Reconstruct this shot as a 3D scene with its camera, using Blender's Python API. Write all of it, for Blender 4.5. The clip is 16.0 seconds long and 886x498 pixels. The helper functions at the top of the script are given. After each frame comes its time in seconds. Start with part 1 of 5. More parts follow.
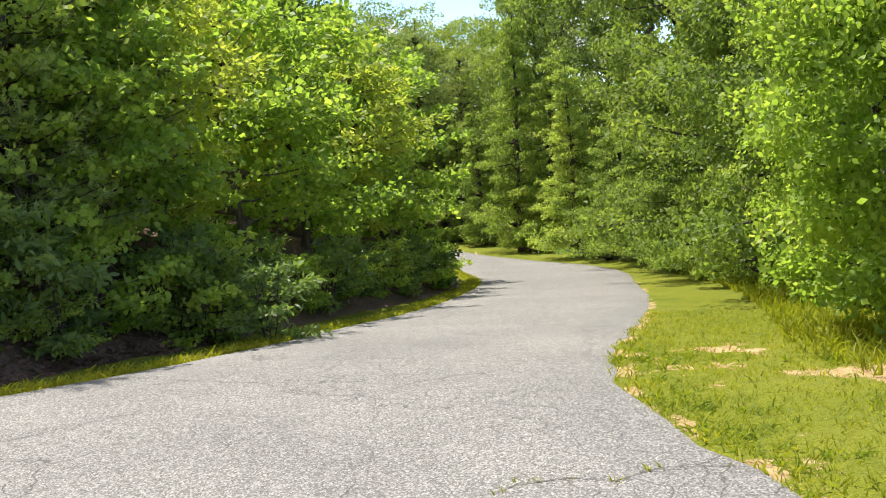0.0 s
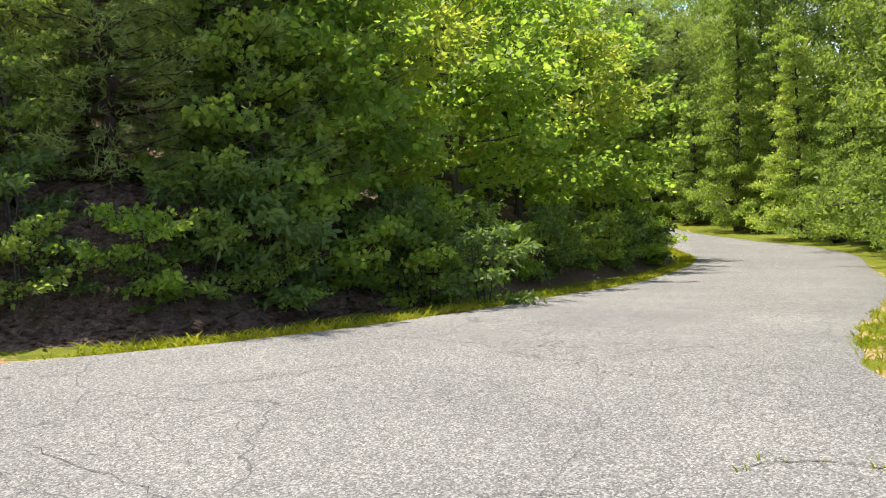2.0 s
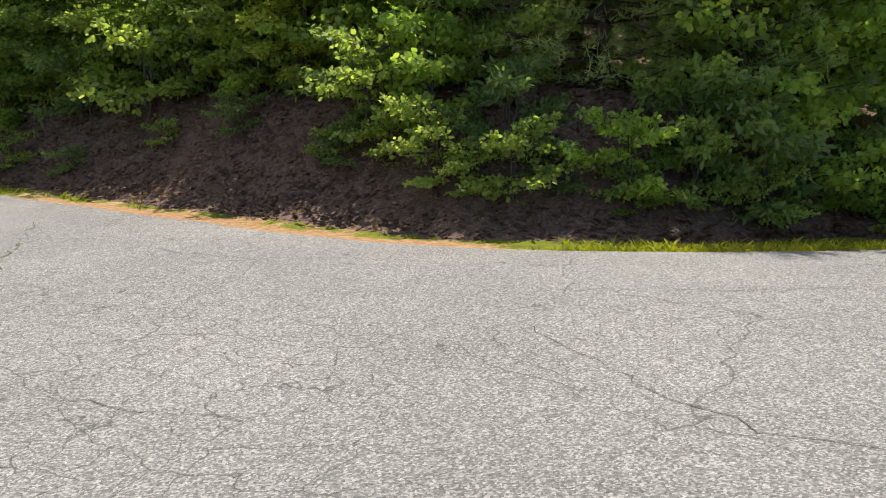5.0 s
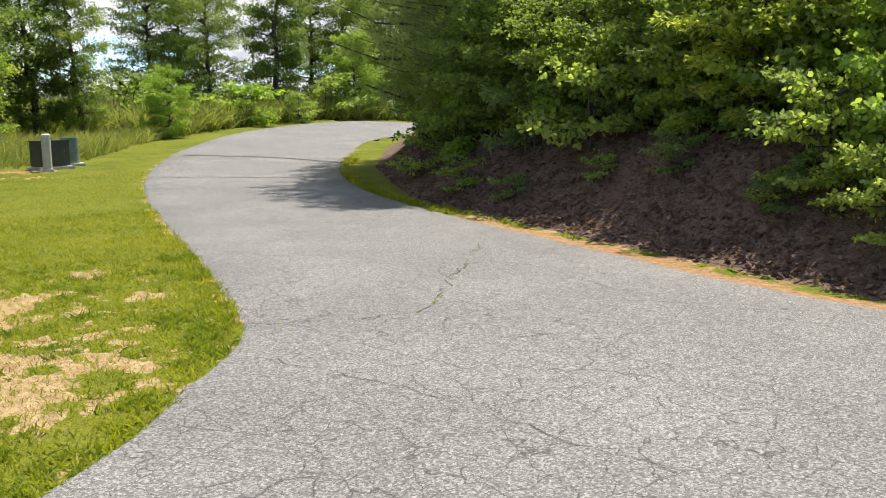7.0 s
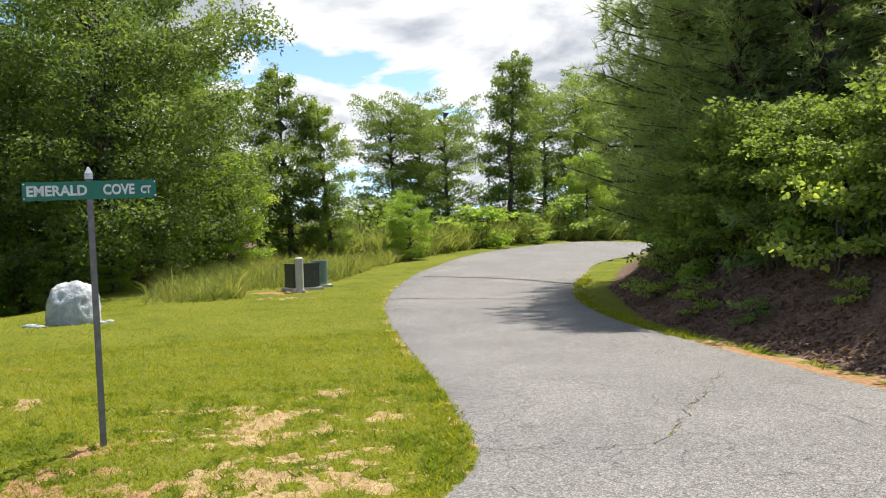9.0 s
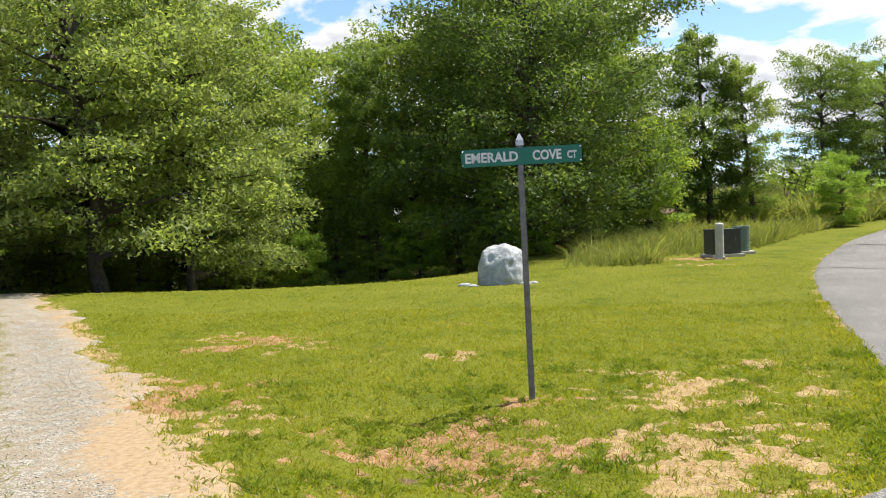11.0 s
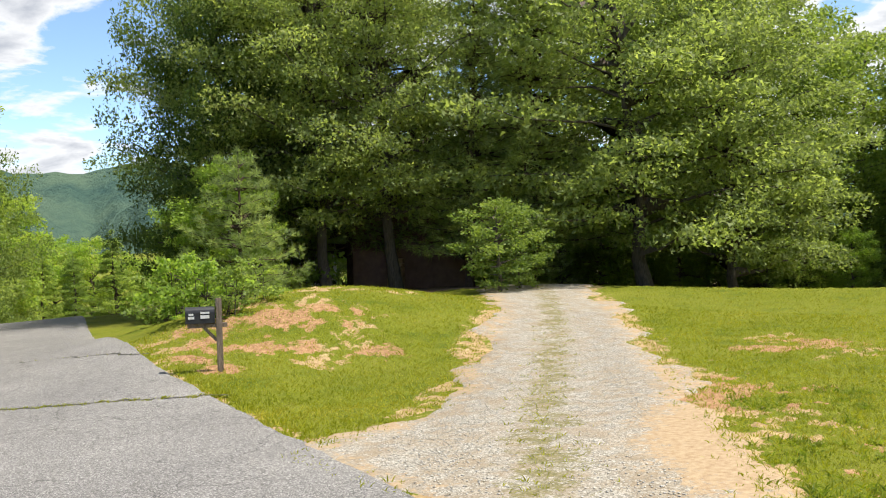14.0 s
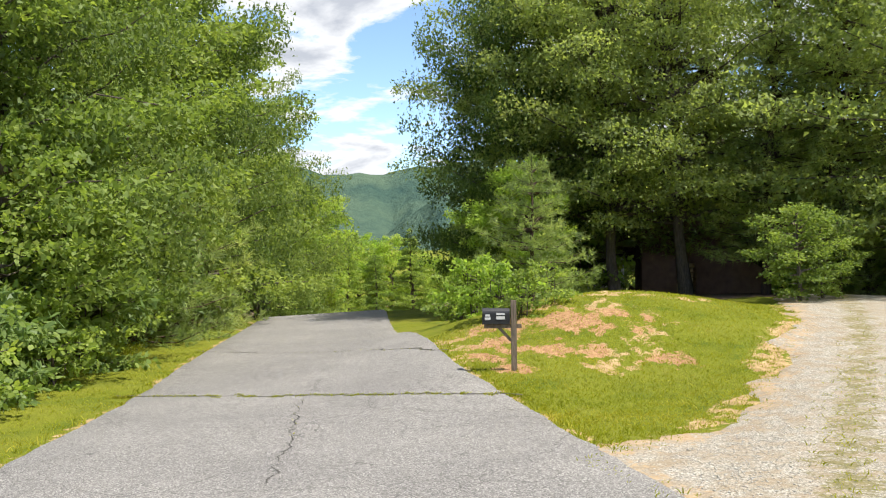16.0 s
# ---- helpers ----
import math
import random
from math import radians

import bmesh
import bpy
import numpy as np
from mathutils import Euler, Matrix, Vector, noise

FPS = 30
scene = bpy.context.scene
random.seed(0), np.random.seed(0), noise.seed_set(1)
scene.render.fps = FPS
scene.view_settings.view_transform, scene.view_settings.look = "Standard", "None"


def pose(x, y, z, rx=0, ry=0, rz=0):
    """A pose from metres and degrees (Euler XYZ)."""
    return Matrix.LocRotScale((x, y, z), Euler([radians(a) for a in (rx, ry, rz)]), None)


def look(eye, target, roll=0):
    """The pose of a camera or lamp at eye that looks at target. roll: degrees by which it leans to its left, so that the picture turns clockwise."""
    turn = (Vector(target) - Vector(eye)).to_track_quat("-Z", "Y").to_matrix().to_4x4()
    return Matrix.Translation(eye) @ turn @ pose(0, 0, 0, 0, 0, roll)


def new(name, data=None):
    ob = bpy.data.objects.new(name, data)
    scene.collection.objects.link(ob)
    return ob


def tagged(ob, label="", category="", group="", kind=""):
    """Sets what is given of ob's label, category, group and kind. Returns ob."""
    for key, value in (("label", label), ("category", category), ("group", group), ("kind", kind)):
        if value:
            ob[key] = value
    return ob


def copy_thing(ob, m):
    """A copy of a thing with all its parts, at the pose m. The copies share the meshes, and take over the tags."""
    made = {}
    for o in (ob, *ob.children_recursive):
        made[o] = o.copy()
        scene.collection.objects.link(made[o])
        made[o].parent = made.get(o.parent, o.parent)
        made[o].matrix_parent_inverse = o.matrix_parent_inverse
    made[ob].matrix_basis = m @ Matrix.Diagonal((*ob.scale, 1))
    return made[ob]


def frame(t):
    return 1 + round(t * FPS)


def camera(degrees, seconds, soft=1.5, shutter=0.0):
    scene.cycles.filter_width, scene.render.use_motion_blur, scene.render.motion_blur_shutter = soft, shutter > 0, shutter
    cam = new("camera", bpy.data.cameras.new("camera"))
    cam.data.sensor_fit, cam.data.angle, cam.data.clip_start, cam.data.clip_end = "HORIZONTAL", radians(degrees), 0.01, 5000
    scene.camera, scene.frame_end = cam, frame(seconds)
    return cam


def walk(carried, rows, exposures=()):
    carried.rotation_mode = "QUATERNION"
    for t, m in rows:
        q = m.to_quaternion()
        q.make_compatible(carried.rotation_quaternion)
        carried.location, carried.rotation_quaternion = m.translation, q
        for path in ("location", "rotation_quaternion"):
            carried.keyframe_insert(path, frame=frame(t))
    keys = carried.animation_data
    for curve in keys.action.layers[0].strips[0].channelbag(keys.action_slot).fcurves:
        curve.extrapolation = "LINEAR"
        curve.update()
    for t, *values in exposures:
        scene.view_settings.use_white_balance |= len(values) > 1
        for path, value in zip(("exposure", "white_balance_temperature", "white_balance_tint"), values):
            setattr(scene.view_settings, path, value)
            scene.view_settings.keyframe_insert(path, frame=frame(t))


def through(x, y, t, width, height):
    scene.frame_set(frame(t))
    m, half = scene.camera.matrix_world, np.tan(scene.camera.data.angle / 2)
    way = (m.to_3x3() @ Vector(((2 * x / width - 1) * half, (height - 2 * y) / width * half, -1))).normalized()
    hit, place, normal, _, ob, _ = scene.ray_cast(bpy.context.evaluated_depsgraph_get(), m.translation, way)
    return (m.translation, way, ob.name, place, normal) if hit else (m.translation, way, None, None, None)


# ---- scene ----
cam = camera(49.52, 16.0, 1.1)
PATH = [(t, pose(x, y, z, rx, ry, rz)) for t, x, y, z, rx, ry, rz in (
    (0.0, 0.304, -0.004, 1.715, 83.053, 3.817, -0.465),
    (0.5, 0.269, 0.103, 1.668, 82.829, 4.119, 1.530),
    (1.0, 0.245, 0.129, 1.642, 82.276, 3.769, 3.909),
    (1.5, 0.221, 0.156, 1.619, 82.244, 3.428, 7.515),
    (2.0, 0.124, 0.209, 1.577, 82.381, 3.367, 11.860),
    (2.5, 0.031, 0.265, 1.502, 81.997, 3.585, 15.715),
    (3.0, -0.012, 0.229, 1.477, 81.101, 2.953, 20.346),
    (3.2, -0.033, 0.224, 1.462, 80.822, 2.613, 22.181),
    (5.3, -0.031, 0.132, 1.507, 79.036, 2.989, 42.212),
    (5.5, -0.051, 0.120, 1.508, 79.164, 2.800, 44.199),
    (6.0, -0.096, 0.057, 1.518, 79.789, 1.630, 50.287),
    (6.5, -0.135, 0.022, 1.544, 80.366, 1.023, 56.912),
    (7.0, -0.144, 0.013, 1.573, 81.918, 1.348, 64.178),
    (7.5, -0.141, 0.017, 1.597, 84.441, 1.719, 69.052),
    (8.0, -0.100, 0.014, 1.629, 87.152, 2.118, 71.610),
    (8.2, -0.099, 0.010, 1.636, 88.032, 2.005, 72.177),
    (10.3, -0.128, -0.048, 1.621, 88.751, 2.177, 94.072),
    (10.5, -0.104, -0.050, 1.619, 88.583, 2.145, 96.671),
    (11.0, -0.164, -0.078, 1.609, 88.304, 2.100, 102.383),
    (11.5, -0.163, -0.122, 1.611, 88.252, 1.798, 107.008),
    (12.0, -0.116, -0.108, 1.610, 88.148, 1.561, 112.299),
    (12.5, -0.068, -0.107, 1.621, 88.061, 1.652, 117.467),
    (13.0, 0.032, -0.138, 1.645, 88.577, 1.547, 123.195),
    (13.5, 0.001, -0.199, 1.633, 88.979, 1.642, 128.379),
    (14.0, 0.019, -0.219, 1.637, 89.118, 1.801, 133.474),
    (14.5, 0.114, -0.183, 1.668, 89.305, 1.585, 138.258),
    (15.0, 0.210, -0.115, 1.704, 89.343, 1.503, 143.062),
    (15.5, 0.220, -0.144, 1.697, 89.127, 1.045, 146.880),
    (16.0, 0.235, -0.108, 1.720, 89.515, 0.871, 150.386),
)]
walk(cam, PATH, [(0, 1.0), (3, 0.9), (5.5, 0.7), (8, 0.72), (13, 0.72), (16, 0.84)])

# ---- world, sun ----
SUN_EL, SUN_DIR = 65.0, Vector((-0.56, 0.83, 0)).normalized()
world = bpy.data.worlds.new("sky")
scene.world = world
world.use_nodes = True


def sky_nodes():
    nt = world.node_tree
    nt.nodes.clear()
    n, l = nt.nodes.new, nt.links.new
    out, bg = n("ShaderNodeOutputWorld"), n("ShaderNodeBackground")
    sky = n("ShaderNodeTexSky")
    sky.sky_type, sky.sun_disc = "NISHITA", False
    sky.sun_elevation = radians(SUN_EL)
    sky.sun_rotation = math.atan2(SUN_DIR.x, SUN_DIR.y)
    sky.altitude, sky.air_density, sky.dust_density, sky.ozone_density = 900, 0.75, 0.05, 2.6
    geo = n("ShaderNodeTexCoord")
    sep = n("ShaderNodeSeparateXYZ")
    l(geo.outputs["Generated"], sep.inputs[0])
    add = n("ShaderNodeMath"); add.operation = "ADD"; add.inputs[1].default_value = 0.22
    l(sep.outputs[2], add.inputs[0])
    div = n("ShaderNodeVectorMath"); div.operation = "DIVIDE"
    comb = n("ShaderNodeCombineXYZ")
    for i in range(3):
        l(add.outputs[0], comb.inputs[i])
    l(geo.outputs["Generated"], div.inputs[0]); l(comb.outputs[0], div.inputs[1])
    big = n("ShaderNodeTexNoise"); big.inputs["Scale"].default_value = 2.6; big.inputs["Detail"].default_value = 9; big.inputs["Roughness"].default_value = 0.55
    big.inputs["Distortion"].default_value = 0.25
    l(div.outputs[0], big.inputs["Vector"])
    side = n("ShaderNodeVectorMath"); side.operation = "DOT_PRODUCT"
    side.inputs[1].default_value = (-0.93, 0.30, 0.12)      # the clouds are thicker towards the west
    l(geo.outputs["Generated"], side.inputs[0])
    lean = n("ShaderNodeMath"); lean.operation = "MULTIPLY_ADD"; lean.inputs[1].default_value = 0.1
    l(side.outputs["Value"], lean.inputs[0]); l(big.outputs["Fac"], lean.inputs[2])
    cover = n("ShaderNodeValToRGB")
    cover.color_ramp.elements[0].position, cover.color_ramp.elements[1].position = 0.49, 0.545
    l(lean.outputs[0], cover.inputs["Fac"])
    thick = n("ShaderNodeValToRGB")
    thick.color_ramp.elements[0].position, thick.color_ramp.elements[1].position = 0.52, 0.64
    thick.color_ramp.elements[0].color, thick.color_ramp.elements[1].color = (4.2, 4.25, 4.35, 1), (2.3, 2.45, 2.75, 1)
    l(big.outputs["Fac"], thick.inputs["Fac"])
    mix = n("ShaderNodeMix"); mix.data_type = "RGBA"
    l(cover.outputs[0], mix.inputs["Factor"]); l(sky.outputs[0], mix.inputs["A"]); l(thick.outputs[0], mix.inputs["B"])
    l(mix.outputs["Result"], bg.inputs["Color"])
    bg.inputs["Strength"].default_value = 0.15
    l(bg.outputs[0], out.inputs[0])


sky_nodes()
sun = new("sun", bpy.data.lights.new("sun", "SUN"))
sun.data.energy, sun.data.angle, sun.data.color = 4.6, radians(0.53), (1.0, 0.95, 0.86)
sun_from = Vector((SUN_DIR.x * math.cos(radians(SUN_EL)), SUN_DIR.y * math.cos(radians(SUN_EL)), math.sin(radians(SUN_EL))))
sun.matrix_world = look(sun_from * 60, (0, 0, 0))

# ---- materials ----


class Mat:
    """A node material with a few short-hands."""

    def __init__(self, name, rough=0.8, spec=0.3, metal=0.0):
        self.m = bpy.data.materials.new(name)
        self.m.use_nodes = True
        self.nt = self.m.node_tree
        self.b = self.nt.nodes["Principled BSDF"]
        self.b.inputs["Roughness"].default_value = rough
        self.b.inputs["Specular IOR Level"].default_value = spec
        self.b.inputs["Metallic"].default_value = metal

    def n(self, kind, **sets):
        node = self.nt.nodes.new("ShaderNode" + kind)
        for k, v in sets.items():
            node.inputs[k.replace("_", " ")].default_value = v
        return node

    def l(self, a, b):
        self.nt.links.new(a, b)

    def pos(self):
        return self.n("NewGeometry").outputs["Position"]

    def obj(self):
        return self.n("TexCoord").outputs["Object"]

    def noise(self, vec, scale, detail=4, rough=0.55, dist=0.0):
        t = self.n("TexNoise", Scale=scale, Detail=detail, Roughness=rough, Distortion=dist)
        self.l(vec, t.inputs["Vector"])
        return t.outputs["Fac"]

    def ramp(self, fac, *stops):
        r = self.n("ValToRGB")
        e = r.color_ramp.elements
        while len(e) < len(stops):
            e.new(0.5)
        for el, (p, c) in zip(e, stops):
            el.position, el.color = p, (*c, 1) if isinstance(c, tuple) else (c, c, c, 1)
        self.l(fac, r.inputs["Fac"])
        return r.outputs["Color"]

    def mix(self, fac, a, b, how="MIX"):
        x = self.n("Mix")
        x.data_type, x.blend_type = "RGBA", how
        for v, s in ((fac, x.inputs["Factor"]), (a, x.inputs["A"]), (b, x.inputs["B"])):
            if isinstance(v, tuple):
                s.default_value = (*v, 1)
            elif isinstance(v, (int, float)):
                s.default_value = v
            else:
                self.l(v, s)
        return x.outputs["Result"]

    def math(self, how, a, b=0.5, c=0.0):
        x = self.n("Math")
        x.operation = how
        for v, s in ((a, x.inputs[0]), (b, x.inputs[1]), (c, x.inputs[2])):
            if isinstance(v, (int, float)):
                s.default_value = v
            else:
                self.l(v, s)
        return x.outputs[0]

    def color(self, c):
        if isinstance(c, tuple):
            self.b.inputs["Base Color"].default_value = (*c, 1)
        else:
            self.l(c, self.b.inputs["Base Color"])
        return self

    def bump(self, h, strength=0.4, dist=0.02):
        x = self.n("Bump", Strength=strength, Distance=dist)
        self.l(h, x.inputs["Height"])
        self.l(x.outputs[0], self.b.inputs["Normal"])
        return self


def leaf_mat(name, dark, mid, bright, through=0.5, rough=0.55):
    a = Mat(name, rough, 0.22)
    geo = a.n("NewGeometry")
    info = a.n("ObjectInfo")
    vary = a.math("ADD", a.math("MULTIPLY", geo.outputs["Random Per Island"], 0.42), a.math("MULTIPLY", info.outputs["Random"], 0.34))
    patch = a.noise(geo.outputs["Position"], 0.8, 3)
    vary = a.math("ADD", vary, a.math("MULTIPLY", a.math("SUBTRACT", patch, 0.42), 1.1))
    c = a.ramp(vary, (0.05, dark), (0.5, mid), (0.97, bright))
    a.color(a.mix(1.0, c, (0.78, 0.75, 0.76), "MULTIPLY"))
    tr = a.n("BsdfTranslucent")
    a.l(a.mix(1.0, c, (1.52, 1.48, 0.8), "MULTIPLY"), tr.inputs["Color"])
    mx = a.n("MixShader")
    mx.inputs[0].default_value = through
    a.l(a.b.outputs[0], mx.inputs[1]); a.l(tr.outputs[0], mx.inputs[2])
    a.l(mx.outputs[0], a.nt.nodes["Material Output"].inputs["Surface"])
    return a.m


LEAF_OAK = leaf_mat("leaf_oak", (0.115, 0.18, 0.044), (0.215, 0.305, 0.068), (0.36, 0.44, 0.10), 0.42)
LEAF_DARK = leaf_mat("leaf_dark", (0.075, 0.125, 0.034), (0.15, 0.225, 0.054), (0.30, 0.38, 0.09), 0.38)
LEAF_MAPLE = leaf_mat("leaf_maple", (0.151, 0.248, 0.047), (0.30, 0.44, 0.080), (0.52, 0.58, 0.125), 0.5)
LEAF_SPREADING = leaf_mat("leaf_spreading", (0.165, 0.215, 0.078), (0.315, 0.395, 0.132), (0.48, 0.54, 0.17), 0.48)
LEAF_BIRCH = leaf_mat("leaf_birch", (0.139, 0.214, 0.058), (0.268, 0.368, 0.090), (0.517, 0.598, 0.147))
LEAF_YELLOW = leaf_mat("leaf_yellowing", (0.195, 0.282, 0.050), (0.40, 0.48, 0.085), (0.56, 0.56, 0.14), 0.5)
LEAF_GLOSSY = leaf_mat("leaf_glossy", (0.085, 0.15, 0.05), (0.16, 0.25, 0.075), (0.30, 0.39, 0.11), 0.38, 0.46)
NEEDLE = leaf_mat("needle", (0.145, 0.205, 0.095), (0.30, 0.39, 0.15), (0.52, 0.57, 0.21), 0.5, 0.55)
WEED = leaf_mat("weed", (0.14, 0.175, 0.045), (0.28, 0.32, 0.085), (0.50, 0.43, 0.18), 0.42, 0.6)
BLADE = leaf_mat("grass_blade", (0.17, 0.215, 0.014), (0.297, 0.33, 0.02), (0.46, 0.41, 0.055), 0.4, 0.6)
DRY = leaf_mat("dry_leaf", (0.09, 0.055, 0.042), (0.20, 0.125, 0.09), (0.38, 0.25, 0.17), 0.2, 0.7)
CRABGRASS = leaf_mat("crabgrass", (0.10, 0.165, 0.014), (0.20, 0.27, 0.022), (0.34, 0.37, 0.045), 0.42, 0.6)


def bark_mat(name, a_, b_):
    a = Mat(name, 0.9, 0.2)
    v = a.obj()
    m = a.n("Mapping")
    m.inputs["Scale"].default_value = (6, 6, 1.1)
    a.l(v, m.inputs["Vector"])
    f = a.noise(m.outputs[0], 4, 6, 0.6, 0.6)
    return a.color(a.ramp(f, (0.3, a_), (0.7, b_))).bump(f, 0.8, 0.03).m


BARK = bark_mat("bark", (0.05, 0.04, 0.032), (0.16, 0.13, 0.105))
BARK_PINE = bark_mat("bark_pine", (0.045, 0.03, 0.023), (0.13, 0.085, 0.062))


def ground_mat():
    a = Mat("lawn_and_soil", 0.95, 0.1)
    p = a.pos()
    att = a.n("VertexColor")
    att.layer_name = "cover"
    sp = a.n("SeparateColor")
    a.l(att.outputs["Color"], sp.inputs[0])
    fine, mid, big = a.noise(p, 45, 5), a.noise(p, 5, 5, 0.6), a.noise(p, 0.45, 4)
    grass = a.ramp(fine, (0.25, (0.07, 0.085, 0.008)), (0.5, (0.14, 0.157, 0.013)), (0.75, (0.235, 0.23, 0.028)))
    grass = a.mix(a.ramp(mid, (0.35, 0.0), (0.7, 0.6)), grass, (0.15, 0.175, 0.016))
    grass = a.mix(a.ramp(a.noise(p, 1.3, 5, 0.65), (0.5, 0.0), (0.66, 0.7)), grass, (0.062, 0.098, 0.010))
    grass = a.mix(a.ramp(big, (0.42, 0.0), (0.68, 0.7)), grass, (0.185, 0.19, 0.026))
    grass = a.mix(a.ramp(a.noise(p, 2.7, 5, 0.7), (0.62, 0.0), (0.72, 0.6)), grass, (0.24, 0.19, 0.065))
    tan = a.ramp(a.noise(p, 9, 6), (0.3, (0.29, 0.185, 0.085)), (0.7, (0.50, 0.365, 0.19)))
    clay = a.ramp(a.noise(p, 14, 6), (0.3, (0.25, 0.13, 0.06)), (0.7, (0.46, 0.285, 0.15)))
    litter = a.ramp(a.noise(p, 22, 6, 0.7), (0.3, (0.07, 0.045, 0.035)), (0.55, (0.18, 0.118, 0.088)), (0.75, (0.30, 0.205, 0.155)))
    edge = a.math("ADD", a.math("MULTIPLY", a.noise(p, 13, 5, 0.7), 1.5), -0.3)

    def mask(ch):
        return a.ramp(a.math("SUBTRACT", sp.outputs[ch], edge), (0.0, 0.0), (0.14, 1.0))
    c = a.mix(mask(0), grass, tan)
    c = a.mix(mask(2), c, clay)
    c = a.mix(mask(1), c, litter)
    return a.color(c).bump(a.math("ADD", fine, a.math("MULTIPLY", mid, 1.5)), 0.7, 0.05).m


def asphalt_mat():
    a = Mat("old_asphalt", 0.85, 0.25)
    p = a.pos()
    warp = a.n("TexNoise", Scale=1.6, Detail=5)
    a.l(p, warp.inputs["Vector"])
    off = a.n("VectorMath"); off.operation = "MULTIPLY_ADD"
    off.inputs[1].default_value = (0.5, 0.5, 0.5)
    a.l(warp.outputs["Color"], off.inputs[0]); a.l(p, off.inputs[2])

    def cracks(scale, width, lo, hi, where):
        v = a.n("TexVoronoi", Scale=scale)
        v.feature = "DISTANCE_TO_EDGE"
        a.l(off.outputs[0], v.inputs["Vector"])
        return a.math("MULTIPLY", a.ramp(v.outputs["Distance"], (width * 0.35, 1.0), (width, 0.0)), a.ramp(a.noise(p, where, 3), (lo, 0.0), (hi, 1.0)))
    fine = cracks(3.3, 0.0135, 0.43, 0.54, 0.23)
    wide = cracks(0.42, 0.0028, 0.36, 0.5, 0.5)
    line = a.math("MAXIMUM", fine, wide)
    v = a.n("TexVoronoi", Scale=96)
    a.l(p, v.inputs["Vector"])
    stone = a.math("MULTIPLY", v.outputs["Color"], 1.0)
    grain = a.noise(p, 150, 3, 0.7)
    base = a.ramp(stone, (0.0, (0.075, 0.072, 0.069)), (0.5, (0.2, 0.193, 0.185)), (1.0, (0.49, 0.475, 0.46)))
    base = a.mix(a.ramp(grain, (0.3, 0.6), (0.6, 0.0)), base, (0.06, 0.058, 0.058))
    tone = a.noise(p, 0.55, 5, 0.6)
    base = a.mix(1.0, base, a.ramp(tone, (0.3, (0.88, 0.86, 0.84)), (0.7, (1.14, 1.115, 1.07))), "MULTIPLY")
    spots = a.noise(p, 4.3, 2)
    base = a.mix(a.ramp(spots, (0.72, 0.0), (0.76, 0.6)), base, (0.05, 0.048, 0.046))
    base = a.mix(a.math("MULTIPLY", line, 0.7), base, (0.045, 0.042, 0.04))
    h = a.math("SUBTRACT", a.math("ADD", grain, a.math("MULTIPLY", stone, 0.6)), a.math("MULTIPLY", line, 1.5))
    return a.color(base).bump(h, 0.45, 0.009).m


def gravel_mat():
    a = Mat("drive_gravel", 0.95, 0.15)
    p = a.pos()
    v = a.n("TexVoronoi", Scale=75)
    a.l(p, v.inputs["Vector"])
    base = a.ramp(v.outputs["Color"], (0.0, (0.12, 0.105, 0.082)), (0.5, (0.265, 0.24, 0.195)), (1.0, (0.54, 0.50, 0.43)))
    base = a.mix(a.ramp(a.noise(p, 3.2, 5, 0.65), (0.44, 0.0), (0.62, 0.72)), base, (0.25, 0.19, 0.12))
    att = a.n("VertexColor")
    att.layer_name = "cover"
    sp = a.n("SeparateColor")
    a.l(att.outputs["Color"], sp.inputs[0])
    e = a.math("ADD", a.math("ADD", a.math("MULTIPLY", a.noise(p, 2.6, 4, 0.65), 1.3), a.math("MULTIPLY", a.noise(p, 16, 4, 0.7), 1.3)), -0.8)
    sand = a.ramp(a.noise(p, 18, 5), (0.3, (0.28, 0.19, 0.11)), (0.7, (0.41, 0.31, 0.19)))
    weedy = a.ramp(a.noise(p, 40, 4), (0.3, (0.075, 0.075, 0.022)), (0.7, (0.23, 0.19, 0.075)))
    c = a.mix(a.ramp(a.math("SUBTRACT", sp.outputs[0], e), (-0.1, 0.0), (0.2, 1.0)), base, sand)
    c = a.mix(a.ramp(a.math("SUBTRACT", sp.outputs[1], e), (-0.12, 0.0), (0.22, 0.85)), c, weedy)
    return a.color(c).bump(a.noise(p, 70, 4), 0.4, 0.012).m


def plain(name, c1, c2, scale=8, rough=0.6, spec=0.3, metal=0.0, bump=0.15):
    a = Mat(name, rough, spec, metal)
    f = a.noise(a.obj(), scale, 6, 0.6)
    return a.color(a.ramp(f, (0.3, c1), (0.7, c2))).bump(a.noise(a.obj(), scale * 6, 4), bump, 0.01).m


GROUND, ASPHALT, GRAVEL = ground_mat(), asphalt_mat(), gravel_mat()
STONE = plain("gravel_stone", (0.34, 0.315, 0.27), (0.66, 0.62, 0.55), 20, 0.9)
CRACK = plain("crack_fill", (0.04, 0.037, 0.034), (0.095, 0.088, 0.078), 9, 0.95)
SIGN_GREEN = plain("sign_green", (0.0, 0.13, 0.075), (0.005, 0.17, 0.1), 5, 0.35, 0.5, 0, 0.03)
SIGN_WHITE = plain("sign_white", (0.62, 0.6, 0.56), (0.8, 0.79, 0.76), 12, 0.5)
POST_METAL = plain("post_metal", (0.13, 0.12, 0.115), (0.24, 0.225, 0.215), 14, 0.55, 0.5, 0.35)
CAP_METAL = plain("cap_metal", (0.45, 0.45, 0.46), (0.65, 0.65, 0.66), 14, 0.45, 0.5, 0.6)
